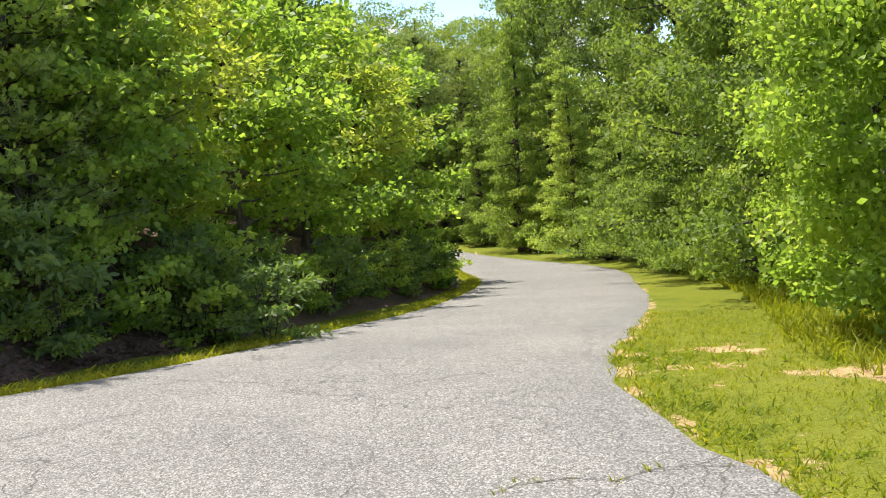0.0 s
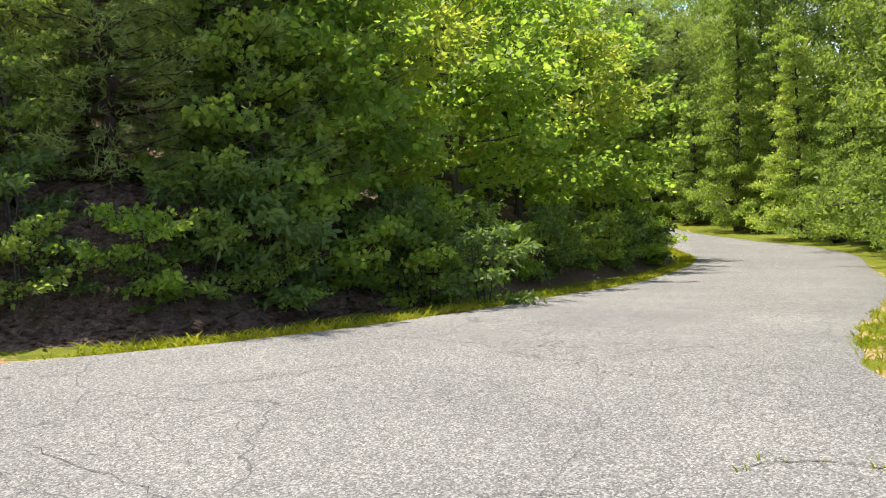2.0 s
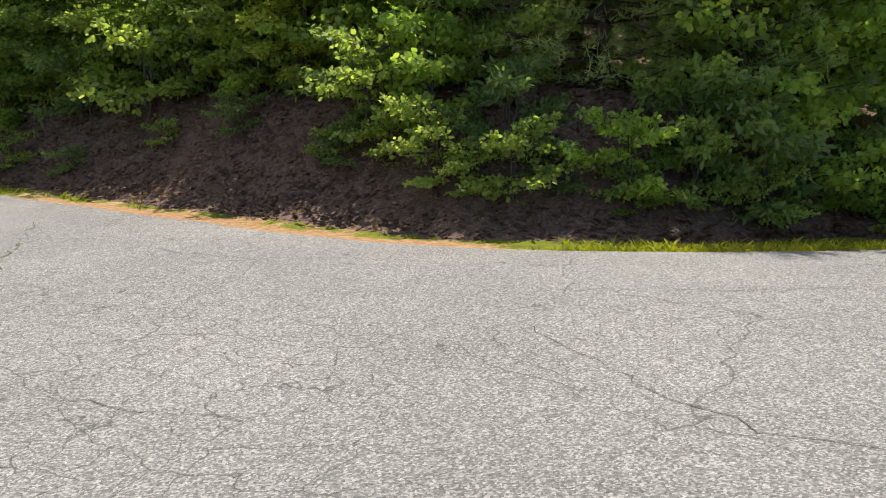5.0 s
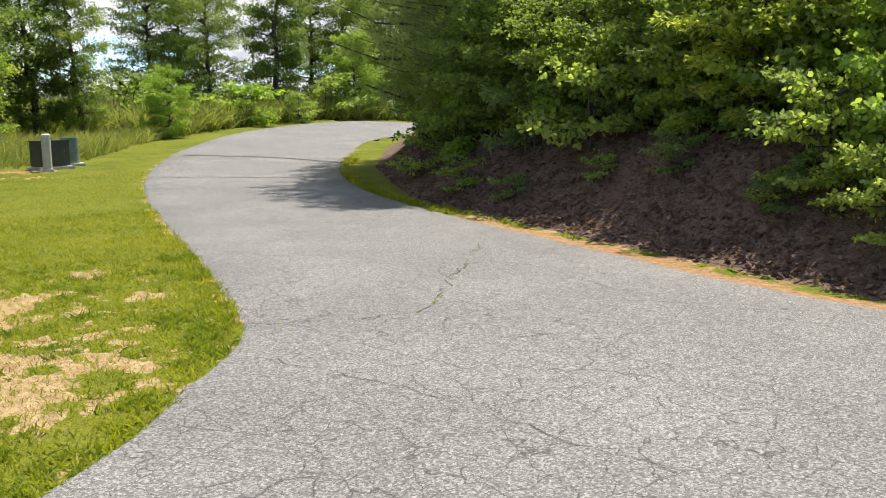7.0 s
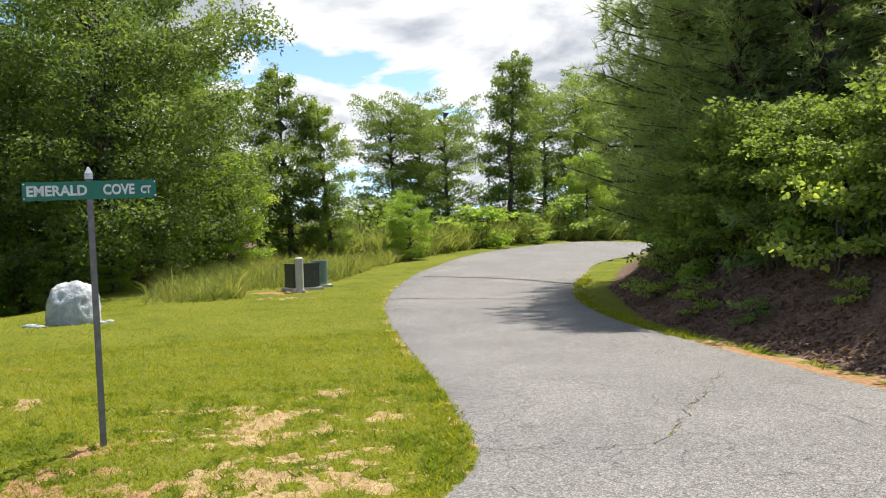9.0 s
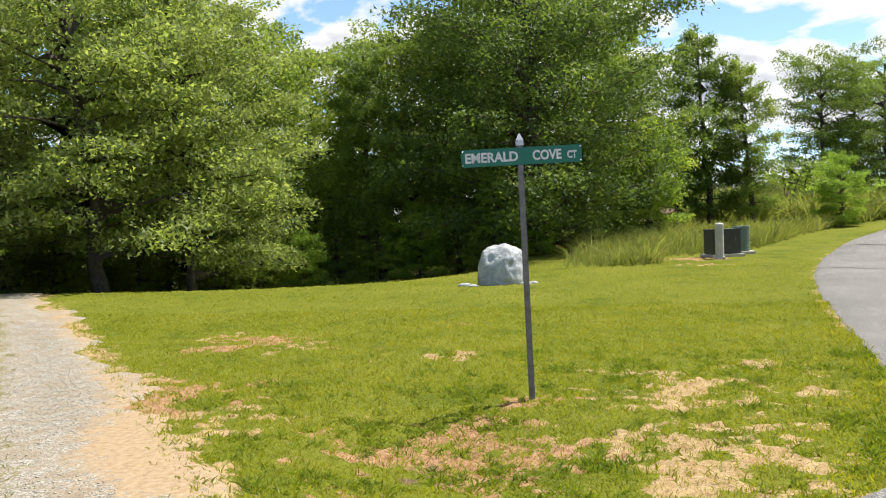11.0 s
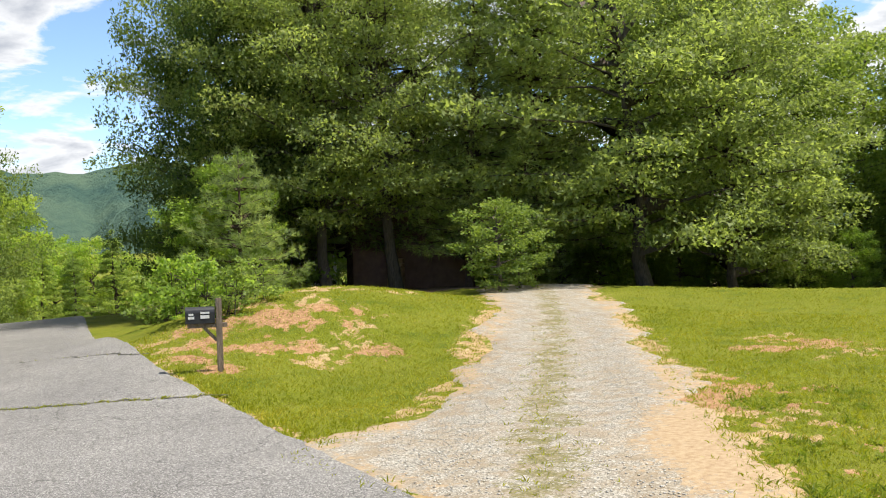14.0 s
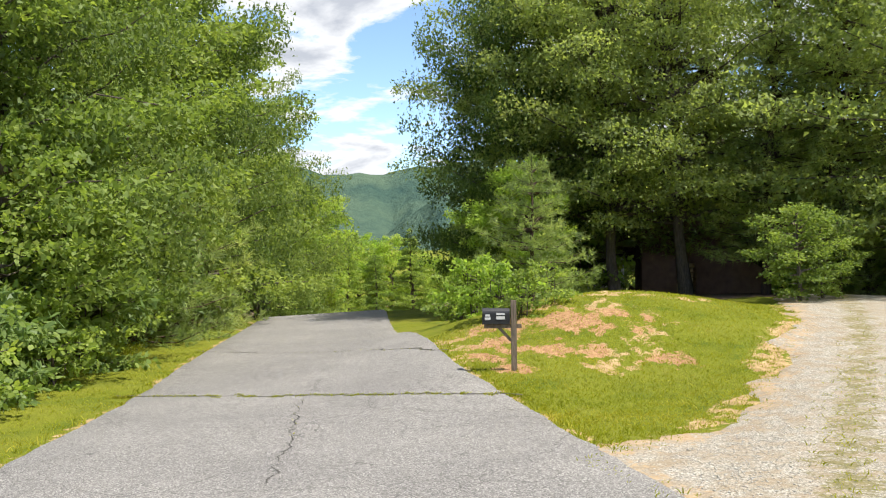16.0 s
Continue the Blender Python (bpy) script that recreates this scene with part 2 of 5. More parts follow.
BOX_GREEN = plain("box_green", (0.05, 0.056, 0.052), (0.075, 0.082, 0.076), 5, 0.5, 0.4)
BOX_PALE = plain("box_pale_green", (0.16, 0.23, 0.19), (0.24, 0.32, 0.27), 6, 0.5, 0.4)
PED_BEIGE = plain("pedestal_beige", (0.42, 0.40, 0.35), (0.56, 0.53, 0.47), 6, 0.55)
CONCRETE = plain("concrete", (0.4, 0.38, 0.34), (0.58, 0.55, 0.5), 9, 0.9)
BLACK_PAINT = plain("black_paint", (0.014, 0.014, 0.015), (0.035, 0.035, 0.036), 9, 0.45, 0.45)
OLD_WOOD = bark_mat("weathered_wood", (0.13, 0.10, 0.075), (0.27, 0.21, 0.16))
DECK_WOOD = plain("deck_wood", (0.3, 0.2, 0.11), (0.48, 0.34, 0.2), 6, 0.75)
HOUSE_WALL = plain("house_wall", (0.16, 0.09, 0.07), (0.25, 0.15, 0.115), 4, 0.8)
HOUSE_TRIM = plain("house_trim", (0.55, 0.54, 0.52), (0.75, 0.74, 0.72), 4, 0.6)
ROOF = plain("roof_shingle", (0.09, 0.085, 0.08), (0.17, 0.16, 0.15), 30, 0.9)
DARK_GLASS = plain("dark_glass", (0.02, 0.024, 0.026), (0.035, 0.04, 0.044), 1, 0.08, 0.5, 0, 0.0)


def rock_mat():
    a = Mat("pale_rock", 0.75, 0.3)
    p = a.obj()
    f, g = a.noise(p, 3.2, 8, 0.62, 0.8), a.noise(p, 30, 5, 0.65)
    c = a.ramp(f, (0.3, (0.27, 0.285, 0.30)), (0.52, (0.46, 0.48, 0.49)), (0.75, (0.66, 0.68, 0.68)))
    c = a.mix(a.ramp(g, (0.55, 0.0), (0.75, 0.45)), c, (0.3, 0.31, 0.33))
    return a.color(c).bump(a.math("ADD", f, a.math("MULTIPLY", g, 0.3)), 0.8, 0.08).m


ROCK = rock_mat()


def mountain_mat():
    a = Mat("haze_tinted_mountain", 1.0, 0.0)
    p = a.pos()
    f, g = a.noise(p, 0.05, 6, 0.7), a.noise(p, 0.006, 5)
    # distance haze is put into the forest colours as a blue-green cast
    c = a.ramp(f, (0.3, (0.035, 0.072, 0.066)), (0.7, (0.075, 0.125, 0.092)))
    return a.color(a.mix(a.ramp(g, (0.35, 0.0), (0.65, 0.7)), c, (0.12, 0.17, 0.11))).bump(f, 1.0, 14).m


MOUNTAIN = mountain_mat()


# ---- mesh helpers ----


def np_mesh(name, V, F, mat, smooth=False):
    """A mesh from an array of points and one of triangles or quads."""
    V, F = np.asarray(V, np.float32), np.asarray(F, np.int32)
    me = bpy.data.meshes.new(name)
    k = F.shape[1]
    me.vertices.add(len(V)); me.loops.add(F.size); me.polygons.add(len(F))
    me.vertices.foreach_set("co", V.ravel())
    me.loops.foreach_set("vertex_index", F.ravel())
    me.polygons.foreach_set("loop_start", np.arange(0, F.size, k, dtype=np.int32))
    me.update(calc_edges=True)
    me.materials.append(mat)
    if smooth:
        me.polygons.foreach_set("use_smooth", np.ones(len(F), bool))
    return me


def part(name, me, parent, label=""):
    ob = new(name, me)
    ob.parent = parent
    return tagged(ob, label)


def thing(name, label, category, group="", kind=""):
    return tagged(new(name), label, category, group, kind)


def bm_mesh(name, build, mat, bevel=0.0, smooth=False):
    bm = bmesh.new()
    build(bm)
    if bevel:
        bmesh.ops.bevel(bm, geom=bm.edges[:], offset=bevel, segments=2, affect="EDGES", clamp_overlap=True)
    me = bpy.data.meshes.new(name)
    bm.to_mesh(me)
    bm.free()
    me.materials.append(mat)
    if smooth:
        for f in me.polygons:
            f.use_smooth = True
    return me


def box(bm, cx, cy, cz, sx, sy, sz, turn=None):
    m = Matrix.Translation((cx, cy, cz)) @ (turn or Matrix.Identity(4)) @ Matrix.Diagonal((sx, sy, sz, 1))
    bmesh.ops.create_cube(bm, size=1, matrix=m)


def tube(points, radii, sides=7):
    """Points and quads of a tapered tube along a line of points."""
    P = np.asarray(points, float)
    T = np.gradient(P, axis=0)
    T /= np.linalg.norm(T, axis=1)[:, None] + 1e-9
    ref = np.where(np.abs(T[:, 2:]) > 0.9, [[1.0, 0, 0]], [[0, 0, 1.0]])
    A = np.cross(T, ref); A /= np.linalg.norm(A, axis=1)[:, None] + 1e-9
    B = np.cross(T, A)
    a = np.arange(sides) * 2 * np.pi / sides
    V = P[:, None] + np.asarray(radii)[:, None, None] * (np.cos(a)[None, :, None] * A[:, None] + np.sin(a)[None, :, None] * B[:, None])
    n = len(P)
    i, j = np.meshgrid(np.arange(n - 1), np.arange(sides), indexing="ij")
    j2 = (j + 1) % sides
    F = np.stack([i * sides + j, i * sides + j2, (i + 1) * sides + j2, (i + 1) * sides + j], -1).reshape(-1, 4)
    return V.reshape(-1, 3), F


def join(pieces):
    """A trunk and its limbs as one mesh: each limb grows out of the nearest point of the first piece."""
    first, Vs, Fs, k = pieces[0][0], [], [], 0
    for V, F in pieces:
        F = F + k
        if k:
            F[F == k] = int(np.argmin(((first - V[0]) ** 2).sum(1)))
        Vs.append(V); Fs.append(F); k += len(V)
    return np.concatenate(Vs), np.concatenate(Fs)


def unit(v):
    return v / (np.linalg.norm(v, axis=-1, keepdims=True) + 1e-9)


def leaves(rng, C, size, up=0.7, width=0.36, out=None, droop=0.25, lobed=False):
    """Folded leaf blades at the points C: two triangles each, or four where the camera comes near."""
    n = len(C)
    N = unit(rng.normal(size=(n, 3)) * 0.75 + np.array([0, 0, up]))
    D = rng.normal(size=(n, 3)) if out is None else rng.normal(size=(n, 3)) * 0.8 + out
    D[:, 2] -= droop
    T = unit(D - N * (D * N).sum(1)[:, None])
    B = np.cross(N, T)
    s = (size * rng.uniform(0.6, 1.3, n))[:, None]
    w = s * width
    if lobed is None:
        flip = np.where(rng.uniform(size=(n, 1)) < 0.5, 1.0, -1.0)
        V = np.stack([C - T * s * 0.1, C + T * s * 0.5 + B * w * flip * 1.2 - N * s * 0.1, C + T * s - B * w * flip * 0.5], 1)
        tri = [[0, 1, 2]]
    elif lobed:
        V = np.stack([C, C + T * s * 0.22 + B * w * 0.8 - N * s * 0.04, C + T * s * 0.62 + B * w - N * s * 0.1, C + T * s - N * s * 0.2,
                      C + T * s * 0.62 - B * w - N * s * 0.1, C + T * s * 0.22 - B * w * 0.8 - N * s * 0.04], 1)
        tri = [[0, 1, 2], [0, 2, 3], [0, 3, 4], [0, 4, 5]]
    else:
        V = np.stack([C, C + T * s * 0.45 + B * w - N * s * 0.08, C + T * s - N * s * 0.12, C + T * s * 0.45 - B * w - N * s * 0.08], 1)
        tri = [[0, 1, 2], [0, 2, 3]]
    F = (np.arange(n)[:, None, None] * V.shape[1] + np.array(tri)[None]).reshape(-1, 3)
    return V.reshape(-1, 3), F


def tufts(rng, C, D, size, spread=0.8, n=7, thin=0.04):
    """Sprays of needles: thin triangles that fan out from C along D."""
    k = len(C)
    dirs = unit(np.repeat(unit(D), n, 0) + rng.normal(size=(k * n, 3)) * spread)
    c = np.repeat(C, n, 0)
    s = (size * rng.uniform(0.6, 1.2, k * n))[:, None]
    side = unit(np.cross(dirs, rng.normal(size=(k * n, 3)))) * s * thin
    V = np.stack([c + side, c - side, c + dirs * s], 1).reshape(-1, 3)
    return V, np.arange(k * n * 3).reshape(-1, 3)


def wobble(rng, a, b, n, amount):
    k = np.linspace(0, 1, n)[:, None]
    P = a + (b - a) * k
    P[1:-1] += rng.normal(size=(n - 2, 3)) * amount
    return P


def sprays(rng, limbs, total, size, flat=0.1, droop=0.22, each=8):
    """Leaf places in flat sprays that fan out from the limbs: the points and the way each spray grows."""
    base, way, long_ = [], [], []
    for a, b, ln in limbs:
        d = (b - a) / (np.linalg.norm(b - a) + 1e-9)
        head = math.atan2(d[1], d[0])
        for j in range(each):
            f = 0.2 + 0.8 * (j + rng.uniform(0, 1)) / each
            turn = (1 if j % 2 else -1) * rng.uniform(0.35, 1.25) * (1.15 - 0.6 * f) if j < each - 1 else 0.0
            base.append(a + (b - a) * f)
            way.append((math.cos(head + turn), math.sin(head + turn), 0.5 * d[2] + rng.uniform(-0.12, 0.2)))
            long_.append((0.25 * ln + 0.22 * size) * rng.uniform(0.75, 1.4) * (1.2 - 0.45 * f))
    base, way, long_ = np.array(base), unit(np.array(way)), np.array(long_)
    i = rng.choice(len(base), total, p=long_ ** 1.7 / (long_ ** 1.7).sum())
    t = rng.beta(1.5, 1.15, total)
    side = unit(np.cross(way[i], [0, 0, 1.0]))
    L = long_[i]
    lat = rng.normal(size=total) * 0.27 * L * np.sin(np.pi * (0.12 + 0.8 * t))
    ver = rng.normal(size=total) * flat * L - droop * L * t * t - 0.25 * np.abs(lat) + 0.1 * L
    return base[i] + way[i] * (t * L)[:, None] + side * lat[:, None] + np.array([0, 0, 1.0]) * ver[:, None], way[i]


def broadleaf(name, label, seed, h, r, crown=0.25, shape="round", limbs=34, count=26000, leaf=0.2, size=1.0, mat=LEAF_OAK, bark=BARK,
              category="tree", width=0.36, stems=1, lobed=False, flat=0.1, rise=0.35, up=0.55):
    """A leafy tree or bush: trunk and limbs in one mesh, leaves in flat sprays along the limbs in another."""
    rng = np.random.default_rng(seed)
    ob = thing(name, label, category)
    wood, arms = [], []
    for s in range(stems):
        lean = rng.normal(size=2) * (0.03 * h if stems == 1 else 0.16 * h)
        top = np.array([lean[0], lean[1], h * 0.95])
        foot = np.array([*(rng.normal(size=2) * (0 if stems == 1 else 0.12)), -0.25])
        P = wobble(rng, foot, top, 9, h * 0.008)
        rad = 0.017 * h * (1 - np.linspace(0, 0.93, 9)) / stems ** 0.5 + 0.006
        rad[0] *= 1.35
        wood.append(tube(P, rad, 8))
        m = max(5, limbs // stems)
        for i in range(m):
            k = crown + (0.97 - crown) * (i + rng.uniform(0, 1)) / m
            a = np.array([np.interp(k, np.linspace(0, 1, 9), P[:, c]) for c in range(3)])
            q = (k - crown) / (1 - crown)
            env = {"round": math.sqrt(max(0.05, 1 - (2 * q - 0.85) ** 2 / 1.5)), "cone": 1.02 - q * 0.95, "oval": math.sqrt(max(0.06, 1 - (2 * q - 0.9) ** 2)),
                   "broad": max(0.05, 1 - (q - 0.33) ** 2 / 0.5) ** 0.38, "column": 0.55 + 0.45 * math.sin(q * 3.0) - 0.35 * q}[shape]
            ang = i * 2.4 + rng.uniform(-0.5, 0.5)
            ln = r * env * rng.uniform(0.6, 1.15)
            lift = (0.1 + rise * 1.4 * q) * ln * rng.uniform(0.5, 1.4) if shape != "cone" else 0.12 * ln
            b = a + np.array([math.cos(ang) * ln, math.sin(ang) * ln, lift])
            L = wobble(rng, a, b, 5, ln * 0.04)
            wood.append(tube(L, np.linspace(0.3, 0.05, 5) * rad[int(k * 8)] + 0.004, 5))
            arms.append((a, b, ln))
        arms.append((P[-3], P[-1] + np.array([0, 0, 0.04 * h]), r * 0.35))
    pts, way = sprays(rng, arms, count, r * size, flat)
    low = 0.04 * h
    pts[:, 2] = np.where(pts[:, 2] < low, low + rng.uniform(0, 0.05 * h, len(pts)), pts[:, 2])
    V, F = leaves(rng, pts, leaf, up, out=way * 0.9, width=width, lobed=lobed)
    part("trunk", np_mesh("trunk", *join(wood), bark, True), ob)
    part("crown", np_mesh("crown", V, F, mat), ob)
    return ob


def pine(name, label, seed, h, r, bare=0.15, whorls=16, arms=6, leaf=0.26, mat=NEEDLE, n=7, gap=0.3, droop=0.0):
    rng = np.random.default_rng(seed)
    ob = thing(name, label, "tree")
    top = np.array([*rng.normal(size=2) * 0.02 * h, h])
    P = wobble(rng, np.array([0, 0, -0.3]), top, 10, h * 0.004)
    rad = 0.016 * h * (1 - np.linspace(0, 0.95, 10)) + 0.008
    wood, C, D = [tube(P, rad, 8)], [], []
    for w in range(whorls):
        k = bare + (0.97 - bare) * (w + rng.uniform(-0.25, 0.25)) / whorls
        q = (k - bare) / (1 - bare)
        for i in range(arms):
            ang = w * 0.9 + i * 2 * math.pi / arms + rng.uniform(-0.35, 0.35)
            ln = r * (1.05 - q) ** 0.75 * rng.uniform(0.6, 1.15) + 0.15
            a = P[0] + (top - P[0]) * k
            d = np.array([math.cos(ang), math.sin(ang), 0.28 * q + 0.05 - droop])
            b = a + d * ln
            L = wobble(rng, a, b, 4, ln * 0.03)
            L[-1, 2] += 0.08 * ln
            wood.append(tube(L, np.linspace(0.22, 0.03, 4) * rad[int(k * 9)] + 0.003, 4))
            m = max(3, int(ln / gap * 3.2))
            f = rng.uniform(0.18, 1.04, m) ** 0.85
            side = np.cross(d, [0, 0, 1.0])
            off = rng.uniform(-1, 1, m) * ln * 0.3 * (1.15 - f)
            pts = a + (b - a) * f[:, None] + side * off[:, None] + rng.normal(size=(m, 3)) * 0.06 * ln ** 0.5
            pts[:, 2] += 0.08 * ln * np.clip(f * 3 - 2, 0, 1.2)
            C.append(pts)
            D.append(np.tile(d * 0.7, (m, 1)) + side * np.sign(off)[:, None] * 0.6 + np.array([0, 0, 0.35]))
    C.append(np.tile(top, (6, 1)) - np.array([0, 0, 1]) * rng.uniform(0, 0.4, (6, 1))); D.append(np.tile([0, 0, 1.0], (6, 1)))
    part("trunk", np_mesh("trunk", *join(wood), BARK_PINE, True), ob)
    part("crown", np_mesh("crown", *tufts(rng, np.concatenate(C), np.concatenate(D), leaf, 0.75, n), mat), ob)
    return ob


# ---- the lie of the land: one height function for ground, road and all that stands on them ----
BANK_FOOT = np.array([(-100, 90), (-78, 66), (-60, 40), (-51, 26.5), (-43, 18.8), (-34, 13.8), (-25.5, 9.9), (-17, 7.2), (-10, 6.75), (-5.6, 6.75), (-3.6, 8.2), (-2.4, 11.2),
                      (-1.4, 15.2), (-0.1, 20), (0.9, 27), (0.9, 33), (0.2, 40), (-1.2, 48), (-6, 60), (-20, 85)])


def ramp(v, a, b):
    k = np.clip((v - a) / (b - a), 0, 1)
    return k * k * (3 - 2 * k)


def bump(x, y, cx, cy, sx, sy, turn=0.0):
    c, s = math.cos(turn), math.sin(turn)
    u, v = (x - cx) * c + (y - cy) * s, -(x - cx) * s + (y - cy) * c
    return np.exp(-(u / sx) ** 2 - (v / sy) ** 2)


def soft(v, w=1.5):
    return w * np.logaddexp(0, v / w)


def from_line(x, y, line, closed=False):
    """Distance to a polyline, and whether the point lies inside it once closed."""
    x, y = np.asarray(x, float), np.asarray(y, float)
    best, inside = np.full(x.shape, 1e9), np.zeros(x.shape, bool)
    n = len(line)
    for i in range(n):
        (ax, ay), (bx, by) = line[i], line[(i + 1) % n]
        cross = (ay > y) != (by > y)
        with np.errstate(divide="ignore", invalid="ignore"):
            inside ^= cross & (x < (bx - ax) * (y - ay) / (by - ay + 1e-12) + ax)
        if i < n - 1 or closed:
            k = np.clip(((x - ax) * (bx - ax) + (y - ay) * (by - ay)) / ((bx - ax) ** 2 + (by - ay) ** 2), 0, 1)
            best = np.minimum(best, np.hypot(x - ax - k * (bx - ax), y - ay - k * (by - ay)))
    return best, inside


def height(x, y):
    x, y = np.asarray(x, float), np.asarray(y, float)
    u = 0.97 * y + 0.25 * x
    z = -0.13 * soft(u - 5.6, 1.6) + 0.05 * soft(u - 32, 4) + 0.07 * soft(u - 60, 6)     # the road that drops away
    z = z + np.minimum(0.00062 * soft(-x - 10, 2.0) ** 2, 2.2) * ramp(y, -16, 2)          # the road that climbs
    z = z - (0.036 * soft(-y - 4, 1.5) + 0.03 * soft(-y - 40, 5)) * ramp(-y, 0, 8) * (1 - 0.55 * ramp(-x, 8, 22))
    d, inside = from_line(x, y, BANK_FOOT)
    d = np.where(inside, d, 0)
    z = z + (1.45 * ramp(d, 0.15, 2.4) + 1.6 * ramp(d, 2, 9)) + 0.13 * np.where(inside, soft(u - 5.6, 1.6), 0) * ramp(d, 3, 14)
    z = z + 0.36 * bump(x, y, -20.5, -17, 8, 6, 0.7) + 0.95 * bump(x, y, -11.5, -14.8, 4.2, 3.6, 0.9)   # lawn crest, cut bank
    z = z - 0.22 * bump(x, y, -6.9, -1.7, 1.6, 1.0, 0.5) - 0.15 * bump(x, y, -8.2, -9.6, 3.0, 1.2, 0.9)  # shallow ditches
    z = z - 1.0 * ramp(-0.93 * x - 0.37 * y, 25, 34) * ramp(-y, 4, 8) * (1 - ramp(-y, 16, 22))             # behind the lawn crest
    z = z - 3.2 * ramp(-x - y, 44, 75) * ramp(-y, 2, 12)
    return z + 0.06 * soft(x - 7, 1.0) * ramp(y, -20, 30) + 0.25 * ramp(x, 4, 12)


# ---- road, ground, drive ----
def smooth_line(pts, step=0.7, ends=True):
    """Catmull-Rom through the plan's points."""
    P = [Vector((*p, 0)) for p in pts]
    P = [P[0] * 2 - P[1], *P, P[-1] * 2 - P[-2]]
    out = []
    for i in range(1, len(P) - 2):
        a, b, c, d = P[i - 1:i + 3]
        n = max(1, int((c - b).length / step))
        for j in range(n):
            t = j / n
            q = 0.5 * ((2 * b) + (c - a) * t + (2 * a - 5 * b + 4 * c - d) * t * t + (3 * b - a - 3 * c + d) * t ** 3)
            out.append((q.x, q.y))
    return out + [(P[-2].x, P[-2].y)]


EAST = [(-9, 70), (-2, 60), (0.9, 53), (2.4, 47), (4.4, 40.5), (5.8, 35.3), (6.0, 29.8), (5.25, 24.7), (4.25, 18.4), (3.1, 13.3), (1.75, 8.4), (1.62, 6.5), (1.75, 5.25), (1.95, 4.3),
        (2.5, 2), (2.4, -1), (1.6, -4), (0.5, -6.8), (-0.55, -9.4), (-1.85, -12.05), (-2.75, -14), (-5.1, -19.7), (-11.2, -33.7), (-18, -48)]
WEST = [(-22, -46), (-15.4, -32), (-9.9, -20), (-7.4, -13.6), (-6.35, -10.3), (-5.9, -8.9), (-4.9, -6.2), (-4.35, -4.8), (-4.0, -3.2), (-3.95, -1.2), (-4.46, 0.13), (-5.8, 1.0), (-6.35, 1.33),
        (-7.2, 1.68), (-10.5, 2.06), (-19.2, 2.86), (-25, 3.75), (-31, 5.2), (-37.3, 7.3), (-46.6, 11.8), (-54.8, 19.6), (-63, 31), (-80, 55)]
NORTH = [(-76, 58), (-58, 34.5), (-50, 23.6), (-40, 15.8), (-30.9, 11.4), (-23.8, 8.5), (-17.2, 6.9), (-10.7, 6.45), (-5.8, 6.45), (-3.4, 7.85), (-2.05, 10.1), (-1.15, 13), (-0.1, 16.8),
         (0.95, 24), (1.3, 29), (1.15, 33), (0.5, 40), (-0.8, 47), (-5, 58), (-13, 68)]
ROAD_LINE = smooth_line(EAST) + smooth_line(WEST) + smooth_line(NORTH)
ROAD = np.array(ROAD_LINE)
DRIVE_PLAN = smooth_line([(-4.5, -6.3), (-7.3, -7.4), (-9.9, -9.2), (-13.2, -11.6), (-15.4, -13.6), (-20.5, -18)]) + \
    smooth_line([(-22, -15.6), (-17.65, -12.15), (-14.5, -9.5), (-10.9, -6.7), (-8.05, -4.6), (-5.9, -3.0), (-4.6, -2.2), (-3.6, -2.6)])
DRIVE = np.array(DRIVE_PLAN)


